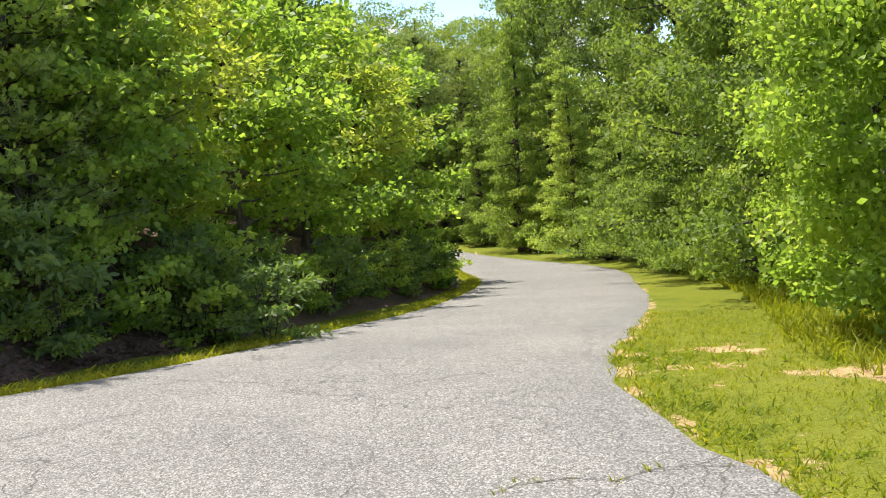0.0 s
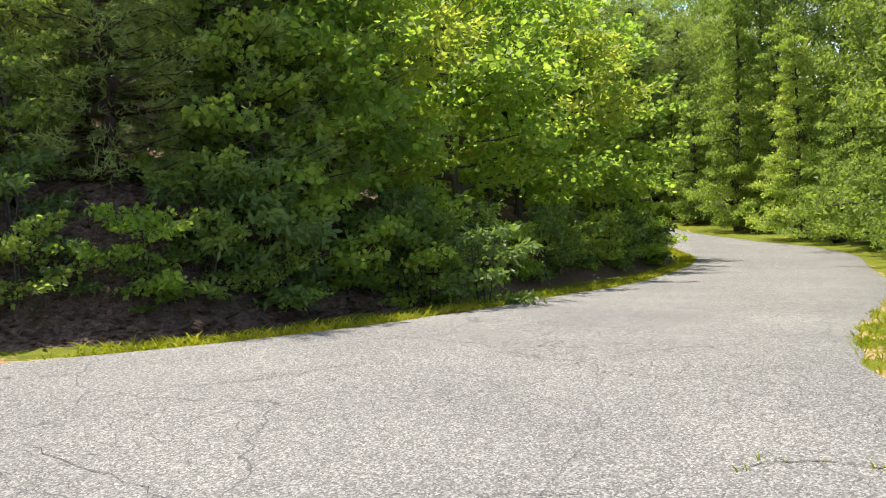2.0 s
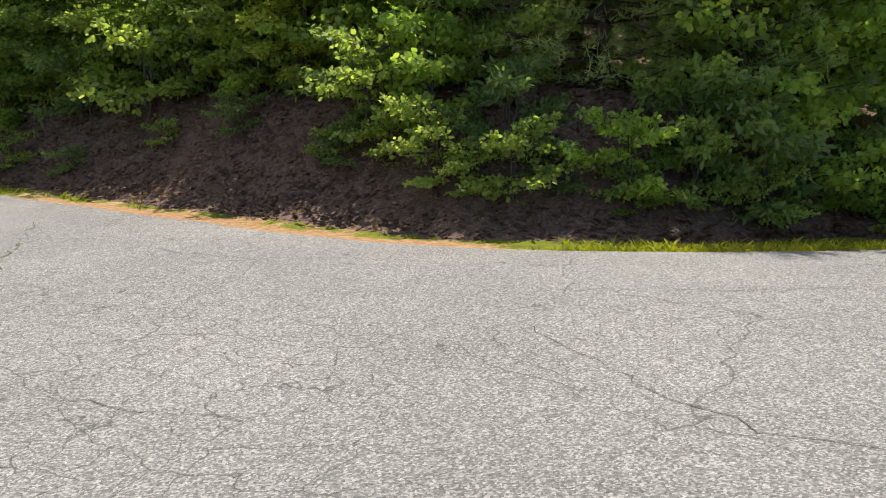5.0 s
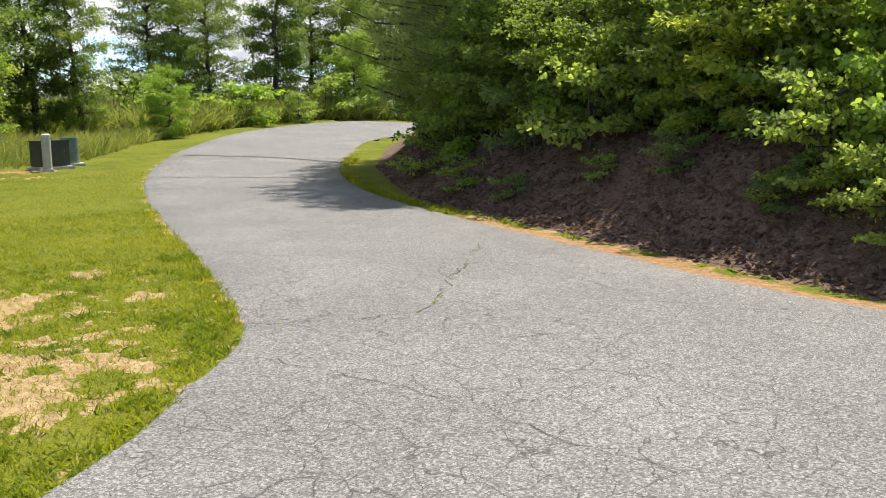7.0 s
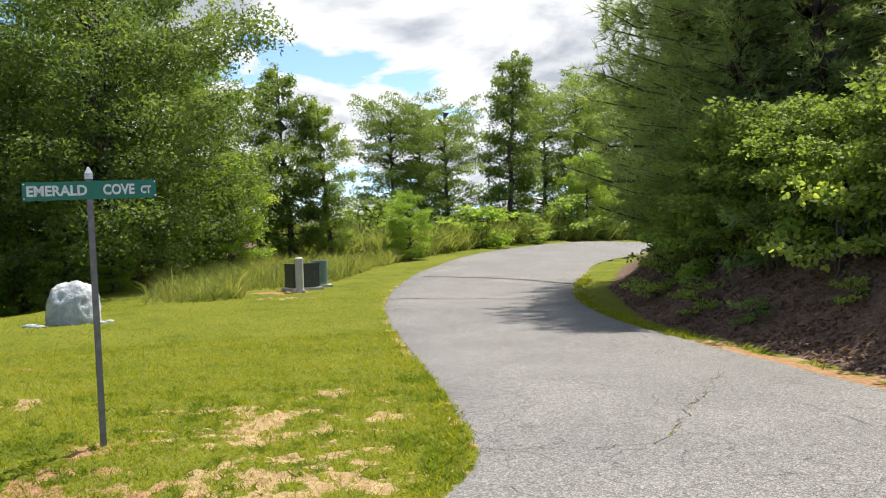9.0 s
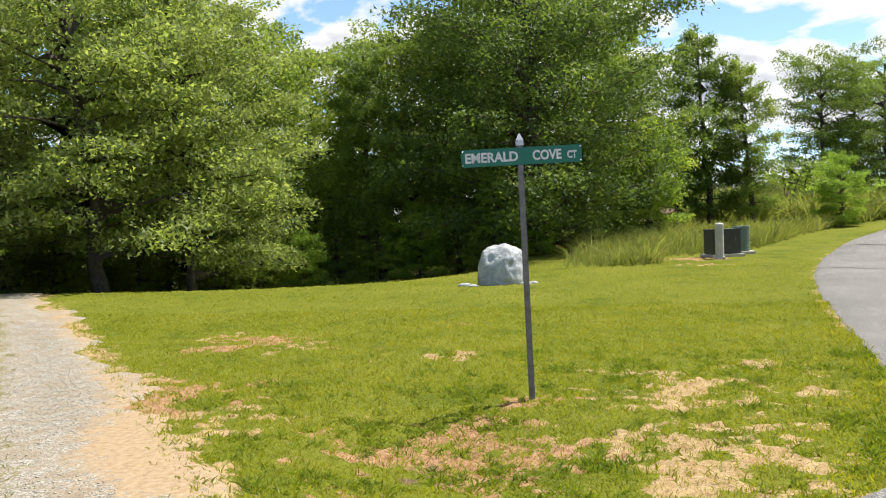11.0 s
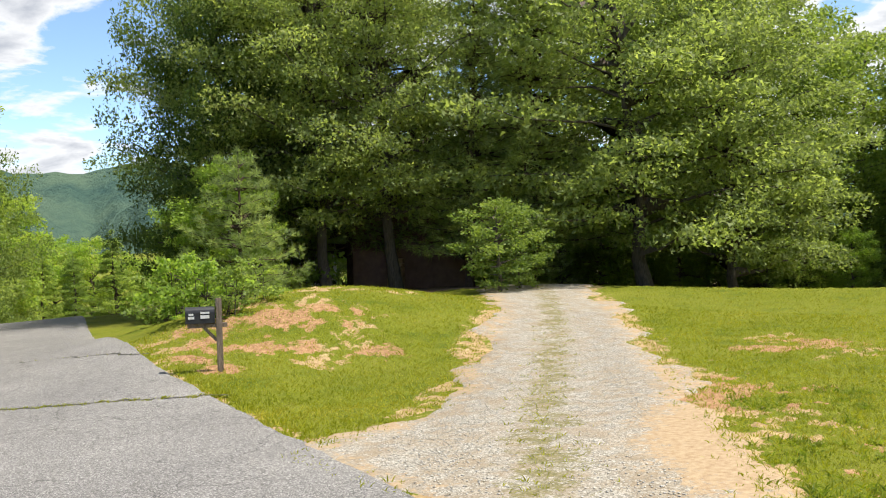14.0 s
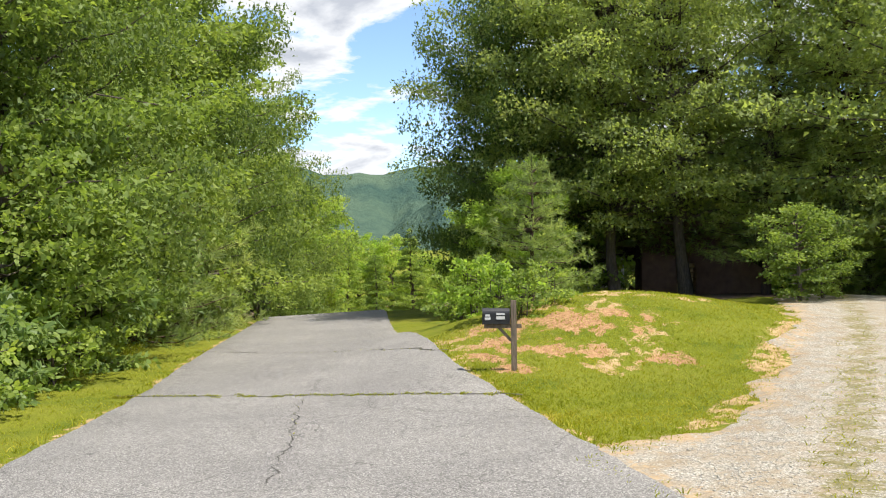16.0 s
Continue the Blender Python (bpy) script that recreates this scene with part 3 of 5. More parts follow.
def sheet(name, outline, step, lift, mat, ragged=0.0, seed=3, wave=0.0):
    """A flat patch that lies on the land, with a slightly ragged edge."""
    from mathutils.geometry import delaunay_2d_cdt
    rng = np.random.default_rng(seed)
    O = np.array(outline)
    # finer, uneven edge
    nxt = np.roll(O, -1, 0)
    O = np.stack([O, (O + nxt) / 2], 1).reshape(-1, 2)
    near = np.hypot(O[:, 0] + 2, O[:, 1])
    O = O + rng.normal(size=O.shape) * ragged * np.clip(14 / (near + 1), 0.2, 1)[:, None]
    if wave:
        ux, uy = O[:, 0].copy(), O[:, 1].copy()
        O = O + wave * np.column_stack([patchy(ux, uy, 0.8, 3) + 0.5 * patchy(ux, uy, 0.3, 8) - 0.75, patchy(ux, uy, 0.8, 31) + 0.5 * patchy(ux, uy, 0.3, 27) - 0.75])
    lo, hi = O.min(0), O.max(0)
    gx, gy = np.meshgrid(np.arange(lo[0], hi[0], step), np.arange(lo[1], hi[1], step))
    g = np.stack([gx.ravel(), gy.ravel()], 1)
    d, inside = from_line(g[:, 0], g[:, 1], O, True)
    g = g[inside & (d > step * 0.45)]
    side = np.roll(O, -1, 0) - np.roll(O, 1, 0)
    side = np.stack([-side[:, 1], side[:, 0]], 1) / (np.linalg.norm(side, axis=1)[:, None] + 1e-9)
    ring = np.concatenate([O + side * 0.08, O - side * 0.08])          # the worn shoulder just inside the edge
    d, inside = from_line(ring[:, 0], ring[:, 1], O, True)
    ring = ring[inside & (d > 0.05)]
    pts = [Vector(p) for p in np.concatenate([O, ring, g])]
    n = len(O)
    vs, _, fs, *_ = delaunay_2d_cdt(pts, [(i, (i + 1) % n) for i in range(n)], [], 1, 1e-4)
    xy = np.array([(v.x, v.y) for v in vs])
    edge, _ = from_line(xy[:, 0], xy[:, 1], O, True)
    z = height(xy[:, 0], xy[:, 1]) + np.where(edge < 0.02, -0.012, lift + 0.0012 * np.hypot(xy[:, 0], xy[:, 1]))
    F = np.array([f for f in fs if len(f) == 3])
    a, b, c = xy[F[:, 0]], xy[F[:, 1]], xy[F[:, 2]]
    flip = ((b - a)[:, 0] * (c - a)[:, 1] - (b - a)[:, 1] * (c - a)[:, 0]) < 0
    F[flip] = F[flip][:, ::-1]
    return np_mesh(name, np.column_stack([xy, z]), F, mat, True), xy


# bare patches: centre, size, kind (0 tan soil, 1 leaf litter, 2 red clay)
BARE = [(-7.4, 0.9, 1.0, 0), (-8.7, 0.3, 1.3, 0), (-7.3, -0.7, 0.9, 0), (-9.6, -0.5, 0.8, 0), (-6.1, 0.4, 0.8, 0), (-10.4, 1.2, 0.7, 0), (-5.2, -0.6, 0.6, 0), (-6.9, -1.75, 1.3, 2), (-6.2, -1.4, 0.8, 2), (-6.7, -1.8, 0.5, 1),
        (-8.66, -1.19, 0.45, 2), (-12.9, -5.8, 1.1, 2), (-12.2, -4.9, 0.8, 0), (-13.4, -6.3, 0.9, 0), (-11.2, -2.4, 0.5, 0), (-10.9, -3.4, 0.4, 0), (-14.5, -3.0, 0.5, 2), (-7.4, -3.9, 1.0, 0), (-8.9, -4.9, 1.1, 2), (-9.6, -5.6, 0.8, 0),
        (-8.4, -12.3, 1.1, 2), (-9.1, -13.4, 1.3, 2), (-8.9, -11.7, 0.8, 0), (-10.1, -14.1, 1.3, 0), (-9.9, -12.6, 0.9, 2), (-8.0, -13.6, 0.9, 0), (-9.0, -12.8, 2.0, 0), (-10.4, -11.6, 0.9, 0), (-8.7, -10.7, 0.6, 0), (-9.4, -11.3, 0.7, 0), (-11.8, -14.6, 1.1, 0), (-12.6, -13.6, 0.6, 0), (-9.4, -10.5, 0.5, 2), (-8.0, -13.2, 0.6, 0), (-14.5, -14.2, 0.8, 0), (-7.3, -11.4, 0.35, 2),
        (2.3, 7.9, 1.0, 0), (3.1, 5.3, 1.1, 0), (3.6, 6.9, 0.8, 0), (2.9, 9.0, 0.6, 0), (-8.2, 6.75, 1.1, 2), (-9.6, 6.7, 1.0, 2), (-6.9, 6.75, 0.8, 2), (-11.2, 6.8, 0.7, 0), (-12.8, 6.9, 0.8, 0), (-29, 1.0, 1.0, 2), (-6.0, 6.8, 0.6, 0), (-27, 1.2, 0.8, 0)]


LATTICE = np.random.default_rng(19).uniform(0, 1, (256, 256))


def patchy(x, y, size, shift=0):
    """Smooth value noise from 0 to 1 with lumps of the given size."""
    u, v = x / size + 40.3 + shift, y / size + 71.7 + shift
    i, j = np.floor(u).astype(int), np.floor(v).astype(int)
    f, g = u - i, v - j
    f, g = f * f * (3 - 2 * f), g * g * (3 - 2 * g)
    L = lambda a, b: LATTICE[a % 256, b % 256]
    return (L(i, j) * (1 - f) + L(i + 1, j) * f) * (1 - g) + (L(i, j + 1) * (1 - f) + L(i + 1, j + 1) * f) * g


def lumps(x, y, shift=0):
    return 0.36 * patchy(x, y, 0.55, shift) + 0.32 * patchy(x, y, 0.2, shift + 9) + 0.32 * patchy(x, y, 0.11, shift + 17)


def covers(x, y):
    """How much bare soil, leaf litter and clay shows at a place."""
    c = np.zeros((*x.shape, 3))
    for cx, cy, s, k in BARE:
        c[..., k] = np.maximum(c[..., k], (0.44 if k == 0 else 0.62) * np.exp(-(((x - cx) ** 2 + (y - cy) ** 2) / (s * s)) ** 1.1))
    clump = (lumps(x, y) - 0.5) * 3.0
    for k, a in ((0, 1.0), (2, 0.8), (1, 0.6)):
        c[..., k] = np.clip(c[..., k] + clump * a * ramp(c[..., k], 0.02, 0.3), 0, 1)
    d, inside = from_line(x, y, BANK_FOOT)
    c[..., 1] = np.maximum(c[..., 1], np.where(inside, ramp(d, 0.02, 0.3), 0))
    behind = ramp(-x * 0.86 - y * 0.5, 33.5, 35) * ramp(-y, -1, 3) + ramp(-y * 0.8 - x * 0.6, 25.5, 27.5) * ramp(-x - 0.35 * np.maximum(-y - 18, 0), 12.5, 15.5) * ramp(-x * 0.75 - y * 0.1, 7, 10)
    c[..., 1] = np.maximum(c[..., 1], np.clip(behind, 0, 1) * ramp(-np.hypot(x, y), -130, -90))
    c[..., 1] = np.maximum(c[..., 1], ramp(x - 0.25 * np.maximum(y - 5, 0) ** 0.9, 5, 6.5))
    dr, ri = from_line(x, y, DRIVE, True)
    c[..., 0] = np.maximum(c[..., 0], np.clip(0.6 + clump, 0, 1) * np.exp(-(dr / (0.1 + 0.5 * patchy(x, y, 1.4, 5))) ** 2))
    rr, _ = from_line(x, y, ROAD, True)
    washed = np.where(y > 5, ramp(-x, 4.2, 5.6) * ramp(x, -15, -12), 0) * np.exp(-(rr / 0.42) ** 2)      # clay washed down to the bank's foot
    c[..., 2] = np.maximum(c[..., 2], np.clip(0.95 + clump * 0.45, 0, 1) * washed)
    c[..., 0] = np.maximum(c[..., 0], np.clip(0.42 + clump, 0, 1) * np.exp(-(rr / 0.12) ** 2))
    return c


def paint(me, c):
    att = me.color_attributes.new("cover", "FLOAT_COLOR", "POINT")
    att.data.foreach_set("color", np.concatenate([c, np.ones((len(c), 1))], 1).astype(np.float32).ravel())


def spaced(lo, hi, step, far):
    mid = np.arange(lo, hi, step)
    grow = [step * 1.28 ** i for i in range(1, 40)]
    out = np.cumsum(grow)
    out = out[out < far]
    return np.concatenate([lo - out[::-1], mid, mid[-1] + out])


def build_ground():
    xs, ys = spaced(-32, 7, 0.27, 3000), spaced(-24, 26, 0.27, 3000)
    fine = lambda v, lo, hi: np.sort(np.concatenate([v, (v[:-1] + v[1:])[(v[:-1] > lo) & (v[1:] < hi)] / 2]))
    xs, ys = fine(xs, -15, 5), fine(ys, -15, 10)
    xs, ys = fine(xs, -10, -4.2), fine(ys, -5.5, 2.2)
    X, Y = np.meshgrid(xs, ys, indexing="ij")
    Z = height(np.clip(X, -140, 120), np.clip(Y, -140, 140))
    d, inside = from_line(X, Y, ROAD, True)
    Z = Z - np.where(inside & (d > 0.5), 0.05 + 0.004 * np.hypot(X, Y), 0)
    dd, on_drive = from_line(X, Y, DRIVE, True)
    Z = Z - np.where(on_drive & (dd > 0.4), 0.05, 0)
    rough = np.random.default_rng(5).normal(size=Z.shape) * 0.012
    Z = Z + rough * ~(inside | on_drive) * (d > 0.4)
    n, m = X.shape
    i, j = np.meshgrid(np.arange(n - 1), np.arange(m - 1), indexing="ij")
    F = np.stack([i * m + j, (i + 1) * m + j, (i + 1) * m + j + 1, i * m + j + 1], -1).reshape(-1, 4)
    me = np_mesh("ground", np.stack([X, Y, Z], -1).reshape(-1, 3), F, GROUND, True)
    paint(me, covers(X, Y).reshape(-1, 3))
    tagged(new("ground", me), "mown green lawn with bare tan soil patches and leaf litter", "ground", kind="structure")


build_ground()
road_mesh, _ = sheet("road", ROAD_LINE, 0.8, 0.014, ASPHALT, 0.02)
tagged(new("road", road_mesh), "old pale grey cracked asphalt road junction", "road", kind="structure")
drive_mesh, drive_xy = sheet("gravel_drive", DRIVE_PLAN, 0.3, 0.012, GRAVEL, 0.05, 4, 0.65)
dd, _ = from_line(drive_xy[:, 0], drive_xy[:, 1], DRIVE, True)
MIDDLE = [(-4.3, -3.6), (-5.4, -4.4), (-6.1, -5.0), (-7.9, -6.35), (-10.9, -8.5), (-15.4, -11.9), (-21.2, -16.8)]
dm, _ = from_line(drive_xy[:, 0], drive_xy[:, 1], MIDDLE)
dc = np.zeros((len(drive_xy), 3))
dc[:, 0] = np.clip(1.0 - dd / 1.0, 0, 1) * 0.72 + 0.6 * bump(drive_xy[:, 0], drive_xy[:, 1], -6.6, -3.9, 1.3, 0.8, 0.6)
dc[:, 1] = np.exp(-(dm / 0.42) ** 2) * 0.7
paint(drive_mesh, np.clip(dc, 0, 1))
tagged(new("gravel_drive", drive_mesh), "pale gravel drive with two wheel tracks and grass between", "driveway", kind="structure")


def spot(az, d):
    return d * math.cos(radians(az)), d * math.sin(radians(az))


def stand(x, y):
    return float(height(np.array([x]), np.array([y]))[0])


PLACE = random.Random(11)
WHERE = ["plants"]


def plant(proto, x, y, h=None, turn=None, wide=1.0, sink=0.05):
    """A copy of a plant on the ground, h times as tall as the first."""
    s = h or 1.0
    m = Matrix.LocRotScale((x, y, stand(x, y) - sink), Euler((PLACE.uniform(-0.03, 0.03), PLACE.uniform(-0.03, 0.03), PLACE.uniform(0, 6.28) if turn is None else turn)), (s * wide, s * wide, s))
    return tagged(copy_thing(proto, m), group=WHERE[0])


def retire(protos):
    """Take away the first plants, which stood only to be copied."""
    for ob in protos:
        for o in (*ob.children_recursive, ob):
            bpy.data.objects.remove(o)


# first plants, each about its kind's usual size
OAK = [broadleaf("oak_tree", "tall green broadleaf tree in full leaf", 1 + i, 12, 3.8, 0.08, "broad", 40, 30000, 0.165, size=0.9, mat=LEAF_OAK, lobed=None, flat=0.08, up=0.75) for i in range(2)]
BIG_OAK = broadleaf("oak_tree", "broad dense dark green oak at the lawn's edge", 4, 12, 5.2, 0.06, "broad", 76, 74000, 0.155, size=0.7, mat=LEAF_DARK, lobed=None, flat=0.1, up=0.75)
GROVE = broadleaf("grove_tree", "tall dense spreading tree with a bare lower trunk", 6, 14, 4.6, 0.19, "broad", 52, 50000, 0.135, size=0.8, mat=LEAF_SPREADING, lobed=None, flat=0.08)
TULIP = broadleaf("poplar_tree", "slender tall tree with a narrow loose crown", 5, 12, 2.2, 0.1, "column", 40, 26000, 0.16, size=1.1, mat=LEAF_OAK, lobed=None, flat=0.2)
MAPLE = [broadleaf("maple_tree", "bright green maple with spreading layered branches", 8, 12, 4.5, 0.15, "broad", 50, 46000, 0.135, size=0.8, mat=LEAF_SPREADING, width=0.42, lobed=None, flat=0.06, rise=0.2),
         broadleaf("maple_tree", "young maple in bright sunlit leaf", 9, 6, 2.1, 0.04, "oval", 32, 24000, 0.11, mat=LEAF_MAPLE, width=0.42, lobed=None, flat=0.12)]
NEAR_MAPLE = broadleaf("maple_tree", "young maple in bright sunlit leaf beside the grass verge", 10, 6, 2.1, 0.03, "oval", 40, 34000, 0.092, mat=LEAF_MAPLE, width=0.34, flat=0.12, up=0.4)
BIRCH = [broadleaf("young_birch", "dense cone-shaped young tree leafy to the ground", 12 + i, 8, 2.2, 0.02, "cone", 54, 26000, 0.11, size=0.8, mat=LEAF_BIRCH, lobed=None, flat=0.07) for i in range(2)]
SAPLING = [broadleaf("sapling", "leafy sapling on the shaded bank", 20, 4, 1.35, 0.12, "oval", 24, 6500, 0.1, mat=LEAF_OAK, category="sapling", flat=0.1),
           broadleaf("sapling", "sapling with yellow-green sunlit leaves", 21, 4, 1.3, 0.15, "oval", 22, 4200, 0.15, mat=LEAF_YELLOW, category="sapling", width=0.2, flat=0.1),
           broadleaf("sapling", "maple sapling with broad green leaves", 22, 4, 1.5, 0.06, "round", 24, 6500, 0.11, mat=LEAF_MAPLE, category="sapling", width=0.42, flat=0.1)]
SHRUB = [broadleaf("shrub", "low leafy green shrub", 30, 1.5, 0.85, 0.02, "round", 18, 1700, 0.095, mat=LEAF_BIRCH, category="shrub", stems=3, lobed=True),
         broadleaf("rhododendron", "glossy dark rhododendron bush on the bank", 31, 1.6, 0.9, 0.05, "round", 18, 1400, 0.16, mat=LEAF_GLOSSY, category="shrub", width=0.17, stems=3, lobed=True),
         broadleaf("shrub", "bright green bushy undergrowth", 32, 1.6, 0.9, 0.02, "oval", 18, 1700, 0.11, mat=LEAF_MAPLE, category="shrub", stems=3, lobed=True)]
PINE = [pine("pine_tree", "dark green pine with long feathery needles", 40, 10, 2.6, 0.06, 22, 7, 0.25, n=10, gap=0.27), pine("pine_tree", "tall dark pine with loose tiers of branches", 41, 13, 3.0, 0.14, 24, 7, 0.3, n=9, gap=0.2, droop=0.1)]
YOUNG_PINE = pine("young_pine", "young pale green white pine", 42, 4, 1.5, 0.04, 13, 6, 0.2, n=15, gap=0.2)

# east of the falling road
WHERE[0] = "trees beside the falling road"
for az, d, s, w in ((62.6, 11.6, 1.0, 0.85), (57, 10.4, 0.95, 1.0), (66.2, 15.6, 0.9, 0.7)):
    plant(NEAR_MAPLE, *spot(az, d), s, wide=w)
for i, (az, d, h, w) in enumerate(((72.6, 25, 6.2, 0.9), (75.4, 29.5, 6.8, 0.85), (77.4, 34, 7.4, 0.85), (79.4, 38.5, 8.2, 0.85), (81.5, 42, 9, 0.8), (83.2, 49, 10.5, 0.8), (85, 50, 13, 0.65), (87, 57, 8.5, 0.8), (88.4, 61, 8.2, 0.8), (70.4, 21, 7, 0.8), (74.1, 27.5, 7.5, 0.8), (76.6, 36, 8.6, 0.8), (71.4, 24, 8.4, 0.8))):
    plant(BIRCH[i % 2], *spot(az, d), h / 8, wide=w)
for i, (az, d, h) in enumerate(((77, 40, 16), (74.3, 33, 15), (71, 25, 13), (79.7, 48, 18), (82, 56, 17), (67.5, 18, 11), (64, 16, 10), (83.5, 58, 16), (84.6, 66, 17))):
    plant(OAK[i % 2] if i % 3 else TULIP, *spot(az, d), h / 12, wide=0.75)
for i, (az, d, h) in enumerate(((88.3, 80, 16), (89.6, 78, 15.5), (91.2, 76, 16), (92.9, 80, 17), (95, 74, 17), (99.5, 66, 17), (86.6, 80, 15.5))):
    plant(OAK[i % 2], *spot(az, d), h / 12)
for az, d, h in ((89.4, 67, 14), (90.9, 64, 14.5), (88.2, 64, 13), (92.4, 63, 13.5), (93.9, 62, 12)):
    plant(PINE[1], *spot(az, d), h / 13)

# wooded bank between the roads
WHERE[0] = "plants on the wooded bank"
for i, (x, y, h) in enumerate(((-0.8, 25, 4.8), (-1.3, 21.5, 4.5), (-1.9, 18.6, 4.3), (-2.6, 16, 4.2), (-3.2, 13.8, 4.0), (-3.7, 12.6, 3.8), (-0.9, 29.5, 5.5), (-3.4, 18.5, 5.2), (-2.4, 23, 5.4))):
    plant(SAPLING[(2, 1, 2)[i % 3]], x - 0.5, y, h / 4, wide=1.05)
for i, (x, y, h) in enumerate(((-5.6, 33, 12), (-6.6, 29, 12), (-7.6, 25.5, 12), (-7.5, 40, 13), (-8.8, 22.5, 11), (-11, 20.5, 12), (-13.8, 19.5, 12), (-16.8, 19.5, 12), (-8.5, 48, 14), (-20, 20, 12))):
    plant(OAK[i % 2], x, y, h / 12, wide=0.9)
for i, (x, y, h) in enumerate(((-5.4, 13.4, 7), (-7.2, 11.8, 7), (-8.2, 23.5, 9), (-9.4, 12.6, 8), (-11.8, 11.8, 8), (-14.6, 12.4, 8.5), (-16.9, 11.3, 9.5), (-19.2, 11.2, 13), (-21.6, 11.8, 14.5), (-24.4, 12.8, 15), (-20.2, 14.5, 12), (-17.6, 13.8, 11), (-27.2, 14.4, 14))):
    plant(PINE[i % 2], x, y, h / (10, 13)[i % 2])
for az_, d_, s_ in ((-5.3, 11.6, 0.72), (-7.3, 9.7, 0.56), (-5.7, 9.9, 0.5), (-4.6, 11.1, 0.55), (-4.4, 13.0, 0.6), (-10.1, 10.7, 0.6), (-12.8, 10.7, 0.62), (-17.8, 9.9, 0.7), (-20.6, 10.5, 0.75), (-23.4, 11.8, 0.75), (-25.8, 13.2, 0.8)):
    plant(PINE[0], az_, d_, s_)
for i in range(19):
    x = -17.5 + i * 0.78 + PLACE.uniform(-0.25, 0.25)
    if -8.0 < x < -3.4:
        continue
    plant(SAPLING[(0, 2, 0, 1, 0, 2, 1, 0)[i % 8] if x > -10 else 0], x, (9.35 if x > -9 else 9.2) + PLACE.uniform(-0.25, 0.9) + max(0, x + 5) * 0.8, PLACE.uniform(0.7, 0.98) * (1.0 if x > -9 else 0.75), wide=1.0 if x > -9 else 1.3)
plant(SAPLING[1], -9.7, 9.0, 0.66, wide=1.2)
for i, (x, y, h) in enumerate(((-7.5, 9.2, 0.6), (-6.3, 9.1, 0.55), (-4.4, 10.8, 0.8), (-4.3, 12.4, 1.0))):
    plant(SAPLING[(2, 0, 2, 2)[i % 4]], x, y, h)
for i in range(34):
    x = -19 + i * 0.52 + PLACE.uniform(-0.3, 0.3)
    y = ((8.3 if i % 3 else 7.75) if x < -8 else (8.0 if i % 3 else 7.5)) + PLACE.uniform(-0.2, 0.4) + max(0, x + 5.4) * 1.15
    if x < -8:
        y += 0.8
    plant(SHRUB[(0, 1, 0, 2)[i % 4]], x, y, PLACE.uniform(0.4, 0.8) * (1.0 if x > -8 else 1.3))
for i in range(20):
    x = -15.5 + i * 0.6 + PLACE.uniform(-0.25, 0.25)
    if x < -8 and i % 3:
        continue
    plant(SHRUB[i % 2], x, 7.45 + PLACE.uniform(0, 0.8) + max(0, x + 5.4) * 1.15, PLACE.uniform(0.26, 0.5), wide=1.15)
for i in range(26):
    y = 9 + i * 0.72
    plant(SHRUB[i % 3], float(np.interp(y, BANK_FOOT[9:16, 1], BANK_FOOT[9:16, 0])) - (0.85 if y < 13 else 0.7) + PLACE.uniform(-0.2, 0.2), y, PLACE.uniform(0.5, 0.75))

for i, (x, y) in enumerate(((-18, 9.2), (-19.7, 9.6), (-21.4, 10.1), (-23.0, 10.8), (-24.7, 11.5), (-26.2, 12.4), (-17, 9.0), (-20.4, 11.2), (-15.6, 9.1), (-28, 13.2))):
    plant(SAPLING[0], x, y, PLACE.uniform(0.45, 0.65), wide=1.2)

# beyond the climbing road
WHERE[0] = "trees beyond the climbing road"
for i, (az, d, h, k) in enumerate(((176.9, 46, 9.6, 0), (174.6, 46, 8, 0), (170.9, 63, 9, 1), (169.2, 64, 9.4, 1), (167.6, 60, 8.6, 1), (164, 63, 12.5, 0), (161.8, 70, 10, 1), (160, 72, 11, 1), (158.2, 76, 12, 1), (156.6, 79, 12.5, 1), (154.6, 82, 13.5, 1))):
    plant(OAK[i % 2] if k else TULIP, *spot(az, d), h / 12)
plant(MAPLE[1], *spot(170, 45), 0.55)
plant(MAPLE[1], *spot(159.3, 66), 1.0)
for az, d in ((173, 52), (170.8, 55), (167.4, 56), (165.6, 54), (162.8, 58), (161, 62), (157.8, 68), (176, 50), (178.5, 47), (156, 70)):
    plant(SHRUB[0 if d % 3 else 2], *spot(az, d), PLACE.uniform(1.0, 1.9), wide=1.3)
plant(MAPLE[1], *spot(180.5, 42), 0.85)

# woods behind the lawn
WHERE[0] = "trees behind the lawn"
plant(BIG_OAK, *spot(187, 36.5), 1.0)
plant(OAK[1], *spot(188.6, 42), 1.1)
plant(OAK[0], *spot(184.4, 43), 0.95)
for i in range(13):
    plant((OAK[1], BIRCH[0])[i % 2], *spot(183.5 + i * 3.1, 50 + PLACE.uniform(-3, 3)), (0.8, 1.1)[i % 2], wide=1.3)
for i, (az, d, h) in enumerate(((191.6, 44, 12), (194.5, 40, 11), (197, 37, 9.6), (200, 42, 11.5), (203, 38, 11), (206.5, 36, 12), (209, 40, 13), (216, 37, 13), (182.5, 44, 8), (213.5, 44, 14), (224.5, 38, 8.5), (220, 40, 8.5), (230, 46, 10), (234.5, 48, 9))):
    plant(OAK[i % 2] if i % 4 != 2 else TULIP, *spot(az, d), h / 12)
plant(MAPLE[0], *spot(211.8, 29.5), 1.1)
plant(MAPLE[0], *spot(206.8, 31.5), 0.85)
